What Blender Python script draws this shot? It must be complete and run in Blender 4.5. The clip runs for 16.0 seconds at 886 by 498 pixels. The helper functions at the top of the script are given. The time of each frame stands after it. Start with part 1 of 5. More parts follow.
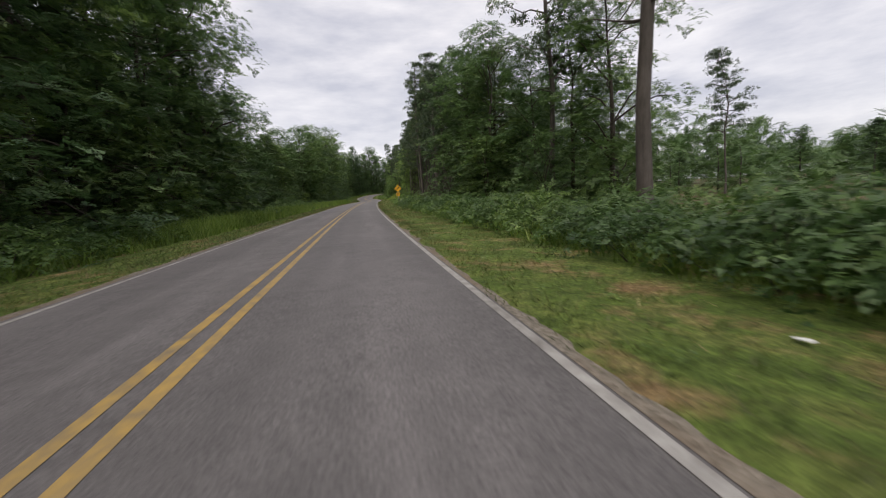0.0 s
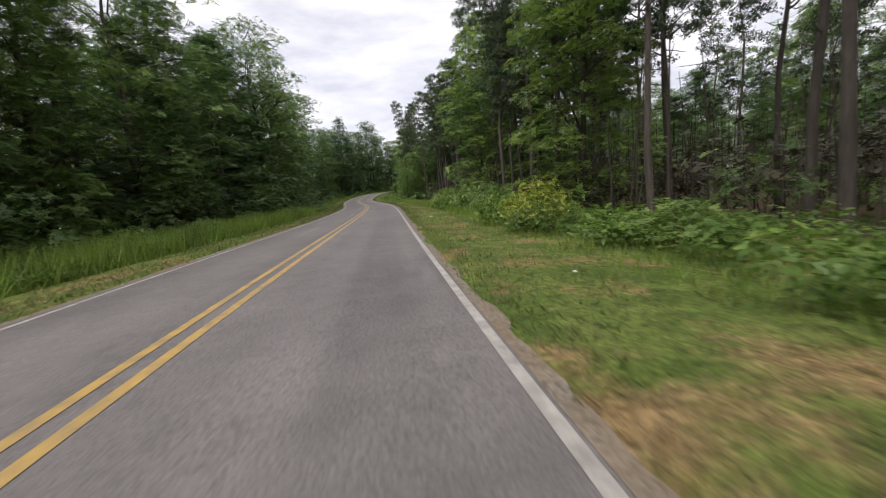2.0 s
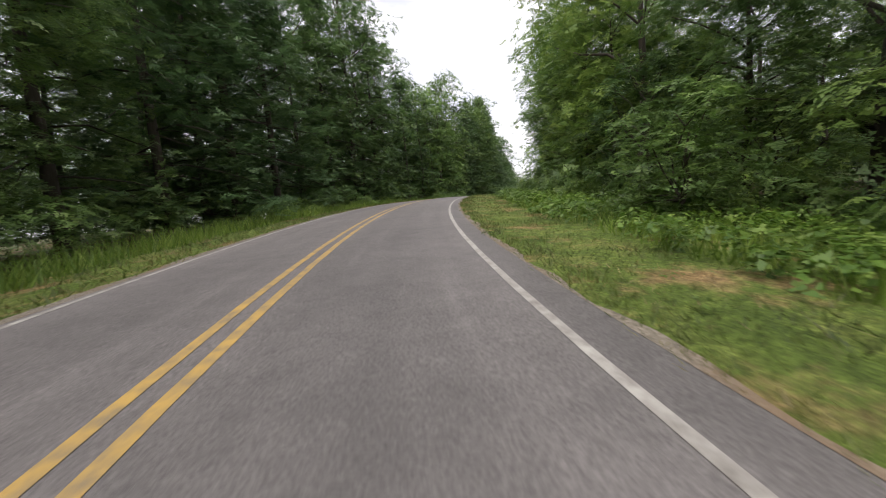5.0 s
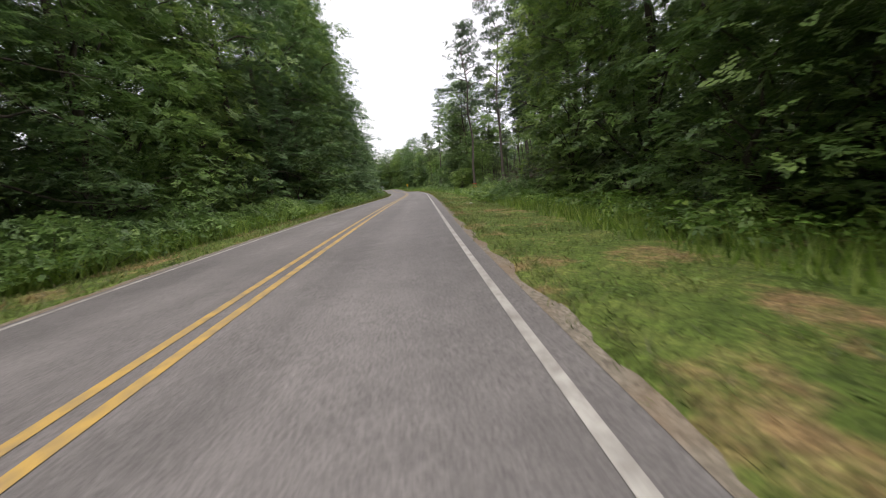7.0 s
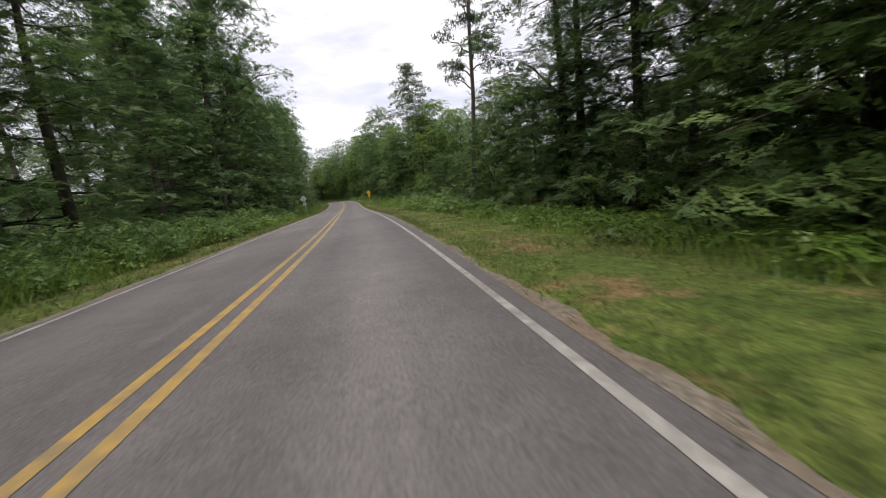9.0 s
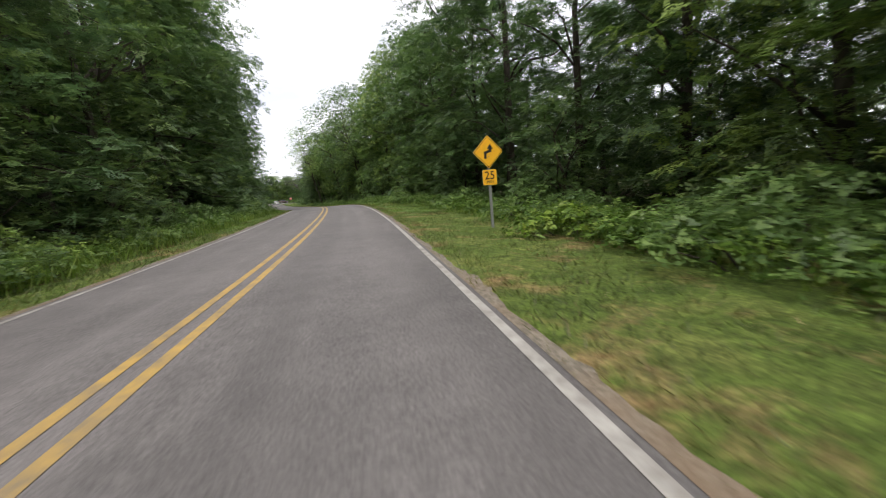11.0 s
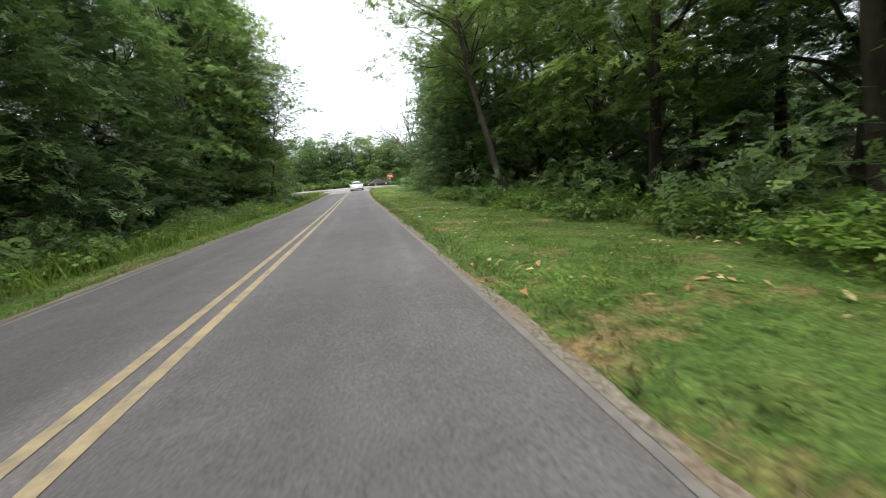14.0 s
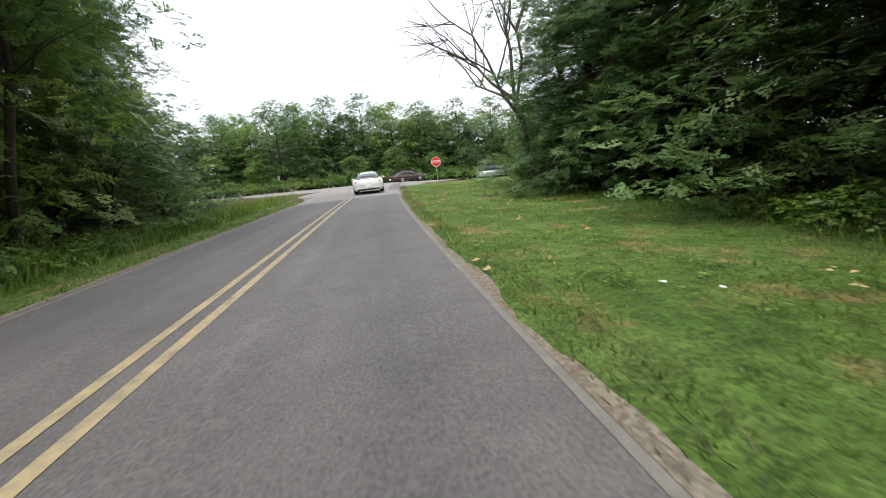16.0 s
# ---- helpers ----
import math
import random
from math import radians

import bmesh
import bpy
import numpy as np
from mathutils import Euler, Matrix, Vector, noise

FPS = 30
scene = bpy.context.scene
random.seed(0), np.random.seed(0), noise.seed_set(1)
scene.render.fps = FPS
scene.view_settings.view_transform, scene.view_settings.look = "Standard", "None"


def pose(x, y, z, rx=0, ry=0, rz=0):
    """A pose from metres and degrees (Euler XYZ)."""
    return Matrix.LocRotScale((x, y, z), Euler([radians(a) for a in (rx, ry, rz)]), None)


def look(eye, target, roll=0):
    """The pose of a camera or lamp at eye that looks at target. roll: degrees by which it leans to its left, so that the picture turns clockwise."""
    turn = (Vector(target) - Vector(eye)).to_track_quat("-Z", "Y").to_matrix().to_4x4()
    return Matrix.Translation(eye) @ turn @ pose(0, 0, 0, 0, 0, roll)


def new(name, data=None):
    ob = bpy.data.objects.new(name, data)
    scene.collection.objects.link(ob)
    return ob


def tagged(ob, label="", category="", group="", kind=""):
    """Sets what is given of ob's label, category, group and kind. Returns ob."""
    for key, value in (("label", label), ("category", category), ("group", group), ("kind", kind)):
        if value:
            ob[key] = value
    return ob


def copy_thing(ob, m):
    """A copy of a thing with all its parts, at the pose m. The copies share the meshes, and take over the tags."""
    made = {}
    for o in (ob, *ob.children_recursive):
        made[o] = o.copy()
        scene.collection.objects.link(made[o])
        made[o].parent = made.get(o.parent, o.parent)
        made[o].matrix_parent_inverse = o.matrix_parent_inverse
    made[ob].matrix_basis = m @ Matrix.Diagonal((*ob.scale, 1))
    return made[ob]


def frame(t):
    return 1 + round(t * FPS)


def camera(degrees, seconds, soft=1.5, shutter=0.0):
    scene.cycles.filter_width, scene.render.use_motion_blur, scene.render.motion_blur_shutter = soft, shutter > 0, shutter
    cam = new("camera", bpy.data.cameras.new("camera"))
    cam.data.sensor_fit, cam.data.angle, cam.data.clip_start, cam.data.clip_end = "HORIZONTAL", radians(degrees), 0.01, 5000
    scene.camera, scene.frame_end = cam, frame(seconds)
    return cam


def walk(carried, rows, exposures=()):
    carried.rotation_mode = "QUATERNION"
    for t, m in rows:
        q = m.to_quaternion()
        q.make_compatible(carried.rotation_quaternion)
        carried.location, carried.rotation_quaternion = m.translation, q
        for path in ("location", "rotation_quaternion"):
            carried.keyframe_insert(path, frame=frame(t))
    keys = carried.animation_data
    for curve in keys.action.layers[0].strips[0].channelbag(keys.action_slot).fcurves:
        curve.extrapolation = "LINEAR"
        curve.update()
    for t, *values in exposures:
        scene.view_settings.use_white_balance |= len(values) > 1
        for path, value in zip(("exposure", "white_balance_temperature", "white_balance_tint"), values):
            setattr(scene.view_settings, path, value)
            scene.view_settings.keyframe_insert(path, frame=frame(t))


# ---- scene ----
cam = camera(95.2, 16.0, soft=1.0, shutter=0.05)
ROWS = [
    (0.0, 1.47, -0.00, 1.125, 82.41, 3.74, -11.67),
    (0.5, 1.81, 18.48, 1.253, 82.87, 2.59, -11.25),
    (1.0, 2.29, 36.95, 1.386, 82.54, 3.36, -10.81),
    (1.5, 3.02, 55.40, 1.593, 82.24, 4.26, -10.92),
    (2.0, 3.97, 73.85, 1.758, 82.13, 5.18, -11.65),
    (2.5, 4.96, 92.29, 1.878, 82.00, 5.23, -12.57),
    (3.0, 5.89, 110.81, 1.976, 81.66, 5.73, -11.64),
    (3.5, 6.07, 129.39, 2.159, 81.78, 5.51, -9.87),
    (4.0, 5.41, 147.07, 2.418, 81.94, 5.21, -8.14),
    (4.5, 5.15, 162.85, 2.811, 82.35, 4.74, -9.69),
    (5.0, 6.14, 177.24, 3.463, 83.46, 4.78, -15.13),
    (5.5, 8.83, 190.49, 4.219, 83.34, 4.93, -22.02),
    (6.0, 13.12, 202.90, 4.787, 82.08, 5.13, -28.18),
    (6.5, 19.50, 216.15, 5.048, 80.53, 5.37, -33.24),
    (7.0, 27.90, 230.37, 4.953, 79.44, 5.65, -35.99),
    (7.5, 37.46, 245.28, 4.603, 80.02, 6.13, -36.93),
    (8.0, 47.23, 260.69, 4.142, 80.11, 7.69, -38.76),
    (8.5, 57.07, 276.39, 3.663, 79.95, 6.49, -40.89),
    (9.0, 66.58, 292.33, 3.156, 80.12, 6.40, -40.34),
    (9.5, 75.61, 308.55, 2.717, 79.90, 6.31, -39.41),
    (10.0, 84.20, 324.96, 2.195, 79.95, 5.45, -38.39),
    (10.5, 92.39, 341.09, 1.684, 80.02, 5.38, -38.51),
    (11.0, 100.34, 356.58, 1.430, 80.71, 5.31, -37.98),
    (11.5, 107.62, 371.57, 1.462, 80.87, 5.44, -35.57),
    (12.0, 113.81, 386.22, 1.467, 79.67, 5.62, -31.80),
    (12.5, 118.77, 400.53, 1.182, 78.14, 5.44, -28.27),
    (13.0, 122.68, 414.16, 0.734, 78.35, 6.40, -25.77),
    (13.5, 125.69, 426.87, 0.473, 79.25, 6.00, -24.00),
    (14.0, 128.28, 438.36, 0.337, 79.51, 5.90, -22.80),
    (14.5, 130.41, 448.40, 0.237, 79.26, 6.44, -22.29),
    (15.0, 132.13, 457.19, 0.135, 79.24, 6.57, -21.75),
    (15.5, 133.63, 465.00, 0.099, 78.94, 6.82, -21.08),
    (16.0, 134.94, 472.03, 0.096, 79.12, 6.43, -20.71),
]
walk(cam, [(t, pose(x, y, z, rx, ry, rz)) for t, x, y, z, rx, ry, rz in ROWS],
     exposures=[(0.0, 0.26, 6500, 14), (0.5, 0.48, 6500, 14), (1.0, 0.60, 6500, 14), (2.5, 0.62, 6500, 14), (4.5, 0.84, 6500, 14), (7.0, 1.05, 6500, 14),
                (7.5, 1.05, 6500, 14), (8.5, 0.72, 6500, 14), (9.0, 0.66, 6500, 14), (10.0, 0.68, 6500, 14), (12.5, 1.53, 6300, 9), (13.5, 1.57, 6300, 9),
                (14.5, 1.57, 6300, 9), (15.5, 1.52, 6300, 9), (16.0, 1.3, 6300, 9)])

# ---- world and sun: an overcast summer day ----
world = bpy.data.worlds.new("overcast_sky")
scene.world = world
world.use_nodes = True
wn = world.node_tree
wn.nodes.clear()


def wnode(kind, **values):
    n = wn.nodes.new(kind)
    for key, value in values.items():
        n.inputs[key].default_value = value
    return n


sky = wn.nodes.new("ShaderNodeTexSky")
sky.sky_type, sky.sun_disc = "NISHITA", False
sky.sun_elevation, sky.sun_rotation = radians(58), radians(200)
dim = wn.nodes.new("ShaderNodeVectorMath")
dim.operation = "SCALE"
dim.inputs["Scale"].default_value = 0.11
wn.links.new(sky.outputs[0], dim.inputs[0])
coord = wn.nodes.new("ShaderNodeTexCoord")
stretch = wnode("ShaderNodeMapping", Scale=(1.4, 1.4, 5.0))
wn.links.new(coord.outputs["Generated"], stretch.inputs[0])
clouds = wnode("ShaderNodeTexNoise", Scale=2.6, Detail=7.0, Roughness=0.58)
wn.links.new(stretch.outputs[0], clouds.inputs["Vector"])
cloud_colour = wn.nodes.new("ShaderNodeValToRGB")
cloud_colour.color_ramp.elements[0].position, cloud_colour.color_ramp.elements[0].color = 0.36, (0.53, 0.54, 0.59, 1)
cloud_colour.color_ramp.elements[1].position, cloud_colour.color_ramp.elements[1].color = 0.66, (0.84, 0.83, 0.83, 1)
wn.links.new(clouds.outputs["Fac"], cloud_colour.inputs[0])
cover = wnode("ShaderNodeMix")
cover.data_type = "RGBA"
cover.inputs[0].default_value = 0.88
wn.links.new(dim.outputs[0], cover.inputs[6])
wn.links.new(cloud_colour.outputs[0], cover.inputs[7])
back = wnode("ShaderNodeBackground", Strength=1.0)
wn.links.new(cover.outputs[2], back.inputs["Color"])
wout = wn.nodes.new("ShaderNodeOutputWorld")
wn.links.new(back.outputs[0], wout.inputs[0])

sun = new("sun", bpy.data.lights.new("sun", "SUN"))
sun.data.energy, sun.data.angle, sun.data.color = 2.0, radians(50), (1.0, 0.96, 0.86)
sun.matrix_world = look((0, 0, 60), (18, 30, 0))

# ---- materials ----


class Nodes:
    """A small builder for one node material."""

    def __init__(self, name):
        self.mat = bpy.data.materials.new(name)
        self.mat.use_nodes = True
        self.tree = self.mat.node_tree
        self.bsdf = self.tree.nodes["Principled BSDF"]
        self.out = self.tree.nodes["Material Output"]
        self.coord = self.tree.nodes.new("ShaderNodeTexCoord").outputs["Object"]

    def link(self, a, b):
        self.tree.links.new(a, b)

    def noise(self, scale, detail=4.0, rough=0.55, stretch=(1, 1, 1)):
        m = self.tree.nodes.new("ShaderNodeMapping")
        m.inputs["Scale"].default_value = stretch
        self.link(self.coord, m.inputs[0])
        n = self.tree.nodes.new("ShaderNodeTexNoise")
        n.inputs["Scale"].default_value, n.inputs["Detail"].default_value, n.inputs["Roughness"].default_value = scale, detail, rough
        self.link(m.outputs[0], n.inputs["Vector"])
        return n.outputs["Fac"]

    def ramp(self, fac, *stops):
        r = self.tree.nodes.new("ShaderNodeValToRGB")
        els = r.color_ramp.elements
        while len(els) < len(stops):
            els.new(0.5)
        for e, (p, c) in zip(els, stops):
            e.position, e.color = p, (*c, 1)
        self.link(fac, r.inputs[0])
        return r.outputs[0]

    def mix(self, fac, a, b, how="MIX"):
        m = self.tree.nodes.new("ShaderNodeMix")
        m.data_type, m.blend_type = "RGBA", how
        for socket, value in ((m.inputs[0], fac), (m.inputs[6], a), (m.inputs[7], b)):
            if isinstance(value, (int, float)):
                socket.default_value = value
            elif isinstance(value, tuple):
                socket.default_value = (*value, 1)
            else:
                self.link(value, socket)
        return m.outputs[2]

    def done(self, colour, rough=0.8, metal=0.0, bump=None, depth=0.02, strength=0.6, spec=None):
        if isinstance(colour, tuple):
            self.bsdf.inputs["Base Color"].default_value = (*colour, 1)
        else:
            self.link(colour, self.bsdf.inputs["Base Color"])
        self.bsdf.inputs["Roughness"].default_value, self.bsdf.inputs["Metallic"].default_value = rough, metal
        if spec is not None:
            self.bsdf.inputs["Specular IOR Level"].default_value = spec
        if bump is not None:
            b = self.tree.nodes.new("ShaderNodeBump")
            b.inputs["Strength"].default_value, b.inputs["Distance"].default_value = strength, depth
            self.link(bump, b.inputs["Height"])
            self.link(b.outputs[0], self.bsdf.inputs["Normal"])
        return self.mat


def mat_plain(name, colour, rough=0.5, metal=0.0, grain=0.12, scale=18.0):
    """A painted or moulded surface with faint mottling and dirt."""
    n = Nodes(name)
    dark = tuple(c * (1 - grain) for c in colour)
    lit = tuple(min(1, c * (1 + grain)) for c in colour)
    return n.done(n.ramp(n.noise(scale, 5), (0.3, dark), (0.7, lit)), rough, metal)


def mat_asphalt(name, base):
    n = Nodes(name)
    big = n.noise(0.22, 5)
    keep, lanes = n.coord, n.tree.nodes.new("ShaderNodeUVMap")
    lanes.uv_map = "along"
    n.coord = lanes.outputs[0]
    streak = n.noise(1.0, 6, 0.62, (1.1, 0.09, 1))
    tracks = n.noise(1.0, 2, 0.5, (0.9, 0.01, 1))
    n.coord = keep
    grain = n.noise(42.0, 3)
    tone = n.ramp(big, (0.3, tuple(c * 0.82 for c in base)), (0.7, tuple(c * 1.15 for c in base)))
    tone = n.mix(n.ramp(streak, (0.55, (0, 0, 0)), (0.72, (0.45, 0.45, 0.45))), tone, tuple(c * 1.75 for c in base))
    tone = n.mix(0.8, tone, n.ramp(tracks, (0.35, (0.76, 0.76, 0.76)), (0.65, (1.14, 1.14, 1.14))), "MULTIPLY")
    tone = n.mix(0.6, tone, n.ramp(n.noise(2.4, 6, 0.7), (0.3, (0.72, 0.72, 0.72)), (0.7, (1.2, 1.2, 1.2))), "MULTIPLY")
    tone = n.mix(0.75, tone, n.ramp(grain, (0.3, (0.45, 0.45, 0.45)), (0.7, (1.4, 1.4, 1.4))), "MULTIPLY")
    return n.done(tone, 0.78, bump=grain, depth=0.012, strength=0.5)


def mat_line(name, colour, under, worn):
    """Road paint, rubbed away in patches down to the asphalt."""
    n = Nodes(name)
    wear = n.noise(5.0, 7, 0.7)
    big = n.noise(0.4, 3)
    keep = n.mix(0.22, wear, big)
    return n.done(n.mix(n.ramp(keep, (worn - 0.12, (0, 0, 0)), (worn + 0.14, (1, 1, 1))), under, n.mix(n.noise(30), tuple(c * 0.7 for c in colour), colour)), 0.7, bump=wear, depth=0.004)


def mat_grass(name, dry_from=0.525, lush=1.0):
    """Mown verge: green with dry straw-coloured and bare patches."""
    n = Nodes(name)
    green = n.ramp(n.noise(1.1, 6, 0.62), (0.28, (0.066, 0.105, 0.022)), (0.5, (0.118, 0.17, 0.038)), (0.72, (0.19, 0.215, 0.064)))
    dry = n.ramp(n.noise(9.0, 5), (0.3, (0.22, 0.13, 0.065)), (0.7, (0.40, 0.28, 0.15)))
    patches = n.ramp(n.noise(0.75, 7, 0.68), (dry_from, (0, 0, 0)), (dry_from + 0.13, (0.9, 0.9, 0.9)))
    fine = n.noise(22.0, 5, 0.75)
    tufts = n.noise(5.5, 5, 0.7)
    green = n.mix(1.0, green, (1.0 / lush, 1.0, 0.95), "MULTIPLY")
    tone = n.mix(patches, green, dry)
    tone = n.mix(0.8, tone, n.ramp(fine, (0.3, (0.38, 0.38, 0.38)), (0.7, (1.5, 1.5, 1.45))), "MULTIPLY")
    tone = n.mix(0.85, tone, n.ramp(tufts, (0.32, (0.5, 0.52, 0.5)), (0.68, (1.45, 1.42, 1.35))), "MULTIPLY")
    return n.done(tone, 0.9, bump=n.mix(0.5, fine, tufts), depth=0.1, strength=0.9, spec=0.2)


def mat_floor(name):
    """Forest floor: brown leaf litter with some green."""
    n = Nodes(name)
    litter = n.ramp(n.noise(6.0, 7, 0.7), (0.3, (0.045, 0.03, 0.018)), (0.7, (0.15, 0.095, 0.055)))
    green = n.ramp(n.noise(3.0, 5), (0.35, (0.03, 0.055, 0.014)), (0.7, (0.08, 0.12, 0.03)))
    return n.done(n.mix(n.ramp(n.noise(0.35, 5), (0.4, (0, 0, 0)), (0.62, (1, 1, 1))), litter, green), 0.95, bump=n.noise(11.0, 6), depth=0.08, spec=0.2)


def mat_gravel(name):
    n = Nodes(name)
    v = n.tree.nodes.new("ShaderNodeTexVoronoi")
    v.inputs["Scale"].default_value = 34.0
    n.link(n.coord, v.inputs["Vector"])
    tone = n.ramp(v.outputs["Color"], (0.1, (0.095, 0.08, 0.06)), (0.9, (0.25, 0.215, 0.17)))
    tone = n.mix(n.ramp(n.noise(0.9, 6), (0.45, (0, 0, 0)), (0.68, (0.85, 0.85, 0.85))), tone, (0.17, 0.115, 0.07))
    return n.done(tone, 0.9, bump=v.outputs["Distance"], depth=0.02)


def mat_leaf(name, dark, mid, lit, through_light=0.3, leaf_size=0.0, fill=0.52, stretch=(1, 1, 1), dry_from=0.0):
    """Leaves: a tone for each plant, spray and leaf, with some light passing through. A spray is cut into single leaves of leaf_size metres."""
    n = Nodes(name)
    geo = n.tree.nodes.new("ShaderNodeNewGeometry")
    info = n.tree.nodes.new("ShaderNodeObjectInfo")
    tone = n.ramp(geo.outputs["Random Per Island"], (0.0, dark), (0.55, mid), (1.0, lit))
    plant_tone = n.ramp(info.outputs["Random"], (0.0, (0.72, 0.78, 0.80)), (0.5, (1.0, 1.0, 1.0)), (1.0, (1.28, 1.18, 0.95)))
    # broad noise that puts contrast of bright and shaded clumps into the colour
    clump = n.ramp(n.noise(0.45, 3), (0.32, (0.62, 0.66, 0.68)), (0.68, (1.36, 1.32, 1.2)))
    tone = n.mix(1.0, n.mix(1.0, tone, plant_tone, "MULTIPLY"), clump, "MULTIPLY")
    if dry_from:
        dry = n.ramp(geo.outputs["Random Per Island"], (0.0, (0.17, 0.10, 0.045)), (1.0, (0.42, 0.30, 0.16)))
        tone = n.mix(n.ramp(n.noise(0.75, 7, 0.68), (dry_from, (0, 0, 0)), (dry_from + 0.13, (0.9, 0.9, 0.9))), tone, dry)
    if leaf_size:
        m = n.tree.nodes.new("ShaderNodeMapping")
        m.inputs["Scale"].default_value = stretch
        n.link(n.coord, m.inputs[0])
        cells = n.tree.nodes.new("ShaderNodeTexVoronoi")
        cells.inputs["Scale"].default_value = 1 / leaf_size
        n.link(m.outputs[0], cells.inputs["Vector"])
        tone = n.mix(1.0, tone, n.ramp(cells.outputs["Color"], (0.1, (0.84, 0.85, 0.85)), (0.9, (1.18, 1.16, 1.12))), "MULTIPLY")
    n.done(tone, 0.5, spec=0.45)
    t = n.tree.nodes.new("ShaderNodeBsdfTranslucent")
    n.link(tone, t.inputs["Color"])
    m = n.tree.nodes.new("ShaderNodeMixShader")
    m.inputs[0].default_value = through_light
    n.link(n.bsdf.outputs[0], m.inputs[1])
    n.link(t.outputs[0], m.inputs[2])
    surface = m.outputs[0]
    if leaf_size:
        inside = n.tree.nodes.new("ShaderNodeMath")
        inside.operation = "LESS_THAN"
        inside.inputs[1].default_value = fill
        n.link(cells.outputs["Distance"], inside.inputs[0])
        gap = n.tree.nodes.new("ShaderNodeBsdfTransparent")
        cut = n.tree.nodes.new("ShaderNodeMixShader")
        n.link(inside.outputs[0], cut.inputs[0])
        n.link(gap.outputs[0], cut.inputs[1])
        n.link(surface, cut.inputs[2])
        surface = cut.outputs[0]
    n.link(surface, n.out.inputs["Surface"])
    return n.mat


def mat_bark(name, dark, lit):
    n = Nodes(name)
    ridges = n.noise(3.2, 7, 0.7, (3, 3, 0.5))
    return n.done(n.mix(0.35, n.ramp(ridges, (0.3, dark), (0.7, lit)), n.ramp(n.noise(0.6, 3), (0.3, dark), (0.7, lit))), 0.92, bump=ridges, depth=0.05, spec=0.2)


ASPHALT = mat_asphalt("asphalt", (0.142, 0.130, 0.128))
ASPHALT_DARK = mat_asphalt("dark_asphalt", (0.108, 0.100, 0.100))
ASPHALT_OLD = mat_asphalt("pale_asphalt", (0.22, 0.205, 0.195))
YELLOW = mat_line("yellow_road_paint", (0.50, 0.32, 0.085), (0.17, 0.14, 0.10), 0.45)
WHITE_LINE = mat_line("white_road_paint", (0.46, 0.44, 0.41), (0.17, 0.155, 0.14), 0.47)
GRAVEL = mat_gravel("edge_gravel")
GRASS = mat_grass("mown_grass")
GRASS_LUSH = mat_grass("lush_mown_grass", 0.54, 1.2)
FLOOR = mat_floor("forest_floor")
BLADE = mat_leaf("grass_blade", (0.09, 0.125, 0.028), (0.135, 0.175, 0.042), (0.25, 0.235, 0.10), 0.5, dry_from=0.525)
WEED = mat_leaf("weed_leaf", (0.06, 0.125, 0.016), (0.11, 0.20, 0.028), (0.19, 0.27, 0.06), 0.35, 0.075)
BLADE_LUSH = mat_leaf("lush_grass_blade", (0.08, 0.135, 0.022), (0.118, 0.19, 0.036), (0.185, 0.24, 0.06), 0.55, dry_from=0.56)
TALL = mat_leaf("tall_grass_blade", (0.10, 0.17, 0.024), (0.18, 0.275, 0.042), (0.29, 0.36, 0.09), 0.4)
LEAF = mat_leaf("broad_leaf", (0.066, 0.122, 0.04), (0.10, 0.175, 0.055), (0.165, 0.25, 0.085), 0.42, 0.065)
LEAF_PALE = mat_leaf("pale_broad_leaf", (0.098, 0.17, 0.046), (0.145, 0.24, 0.062), (0.23, 0.33, 0.10), 0.45, 0.065)
LEAF_YELLOW = mat_leaf("yellow_green_leaf", (0.16, 0.21, 0.022), (0.29, 0.34, 0.038), (0.42, 0.44, 0.08), 0.35, 0.075)
NEEDLE = mat_leaf("pine_needle", (0.030, 0.058, 0.022), (0.055, 0.092, 0.035), (0.10, 0.145, 0.06), 0.2, 0.13, 0.44, (1.6, 1.6, 0.8))
CEDAR = mat_leaf("layered_leaf", (0.062, 0.115, 0.044), (0.096, 0.168, 0.064), (0.16, 0.24, 0.10), 0.4, 0.06)
BARK_PINE = mat_bark("pine_bark", (0.05, 0.042, 0.037), (0.15, 0.128, 0.113))
BARK = mat_bark("dark_bark", (0.036, 0.03, 0.024), (0.11, 0.092, 0.074))
DEAD_BARK = mat_bark("dead_bark", (0.06, 0.05, 0.047), (0.16, 0.14, 0.13))
TUFT = mat_leaf("tuft_leaf", (0.085, 0.15, 0.022), (0.14, 0.22, 0.04), (0.22, 0.30, 0.08), 0.35)
STRAW = mat_leaf("straw", (0.22, 0.15, 0.07), (0.36, 0.26, 0.13), (0.5, 0.4, 0.22), 0.2)
DRY_LEAF = mat_leaf("dry_fallen_leaf", (0.30, 0.17, 0.075), (0.46, 0.31, 0.16), (0.60, 0.47, 0.28), 0.15)
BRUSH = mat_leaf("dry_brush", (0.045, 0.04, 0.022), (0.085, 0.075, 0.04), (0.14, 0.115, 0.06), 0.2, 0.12)

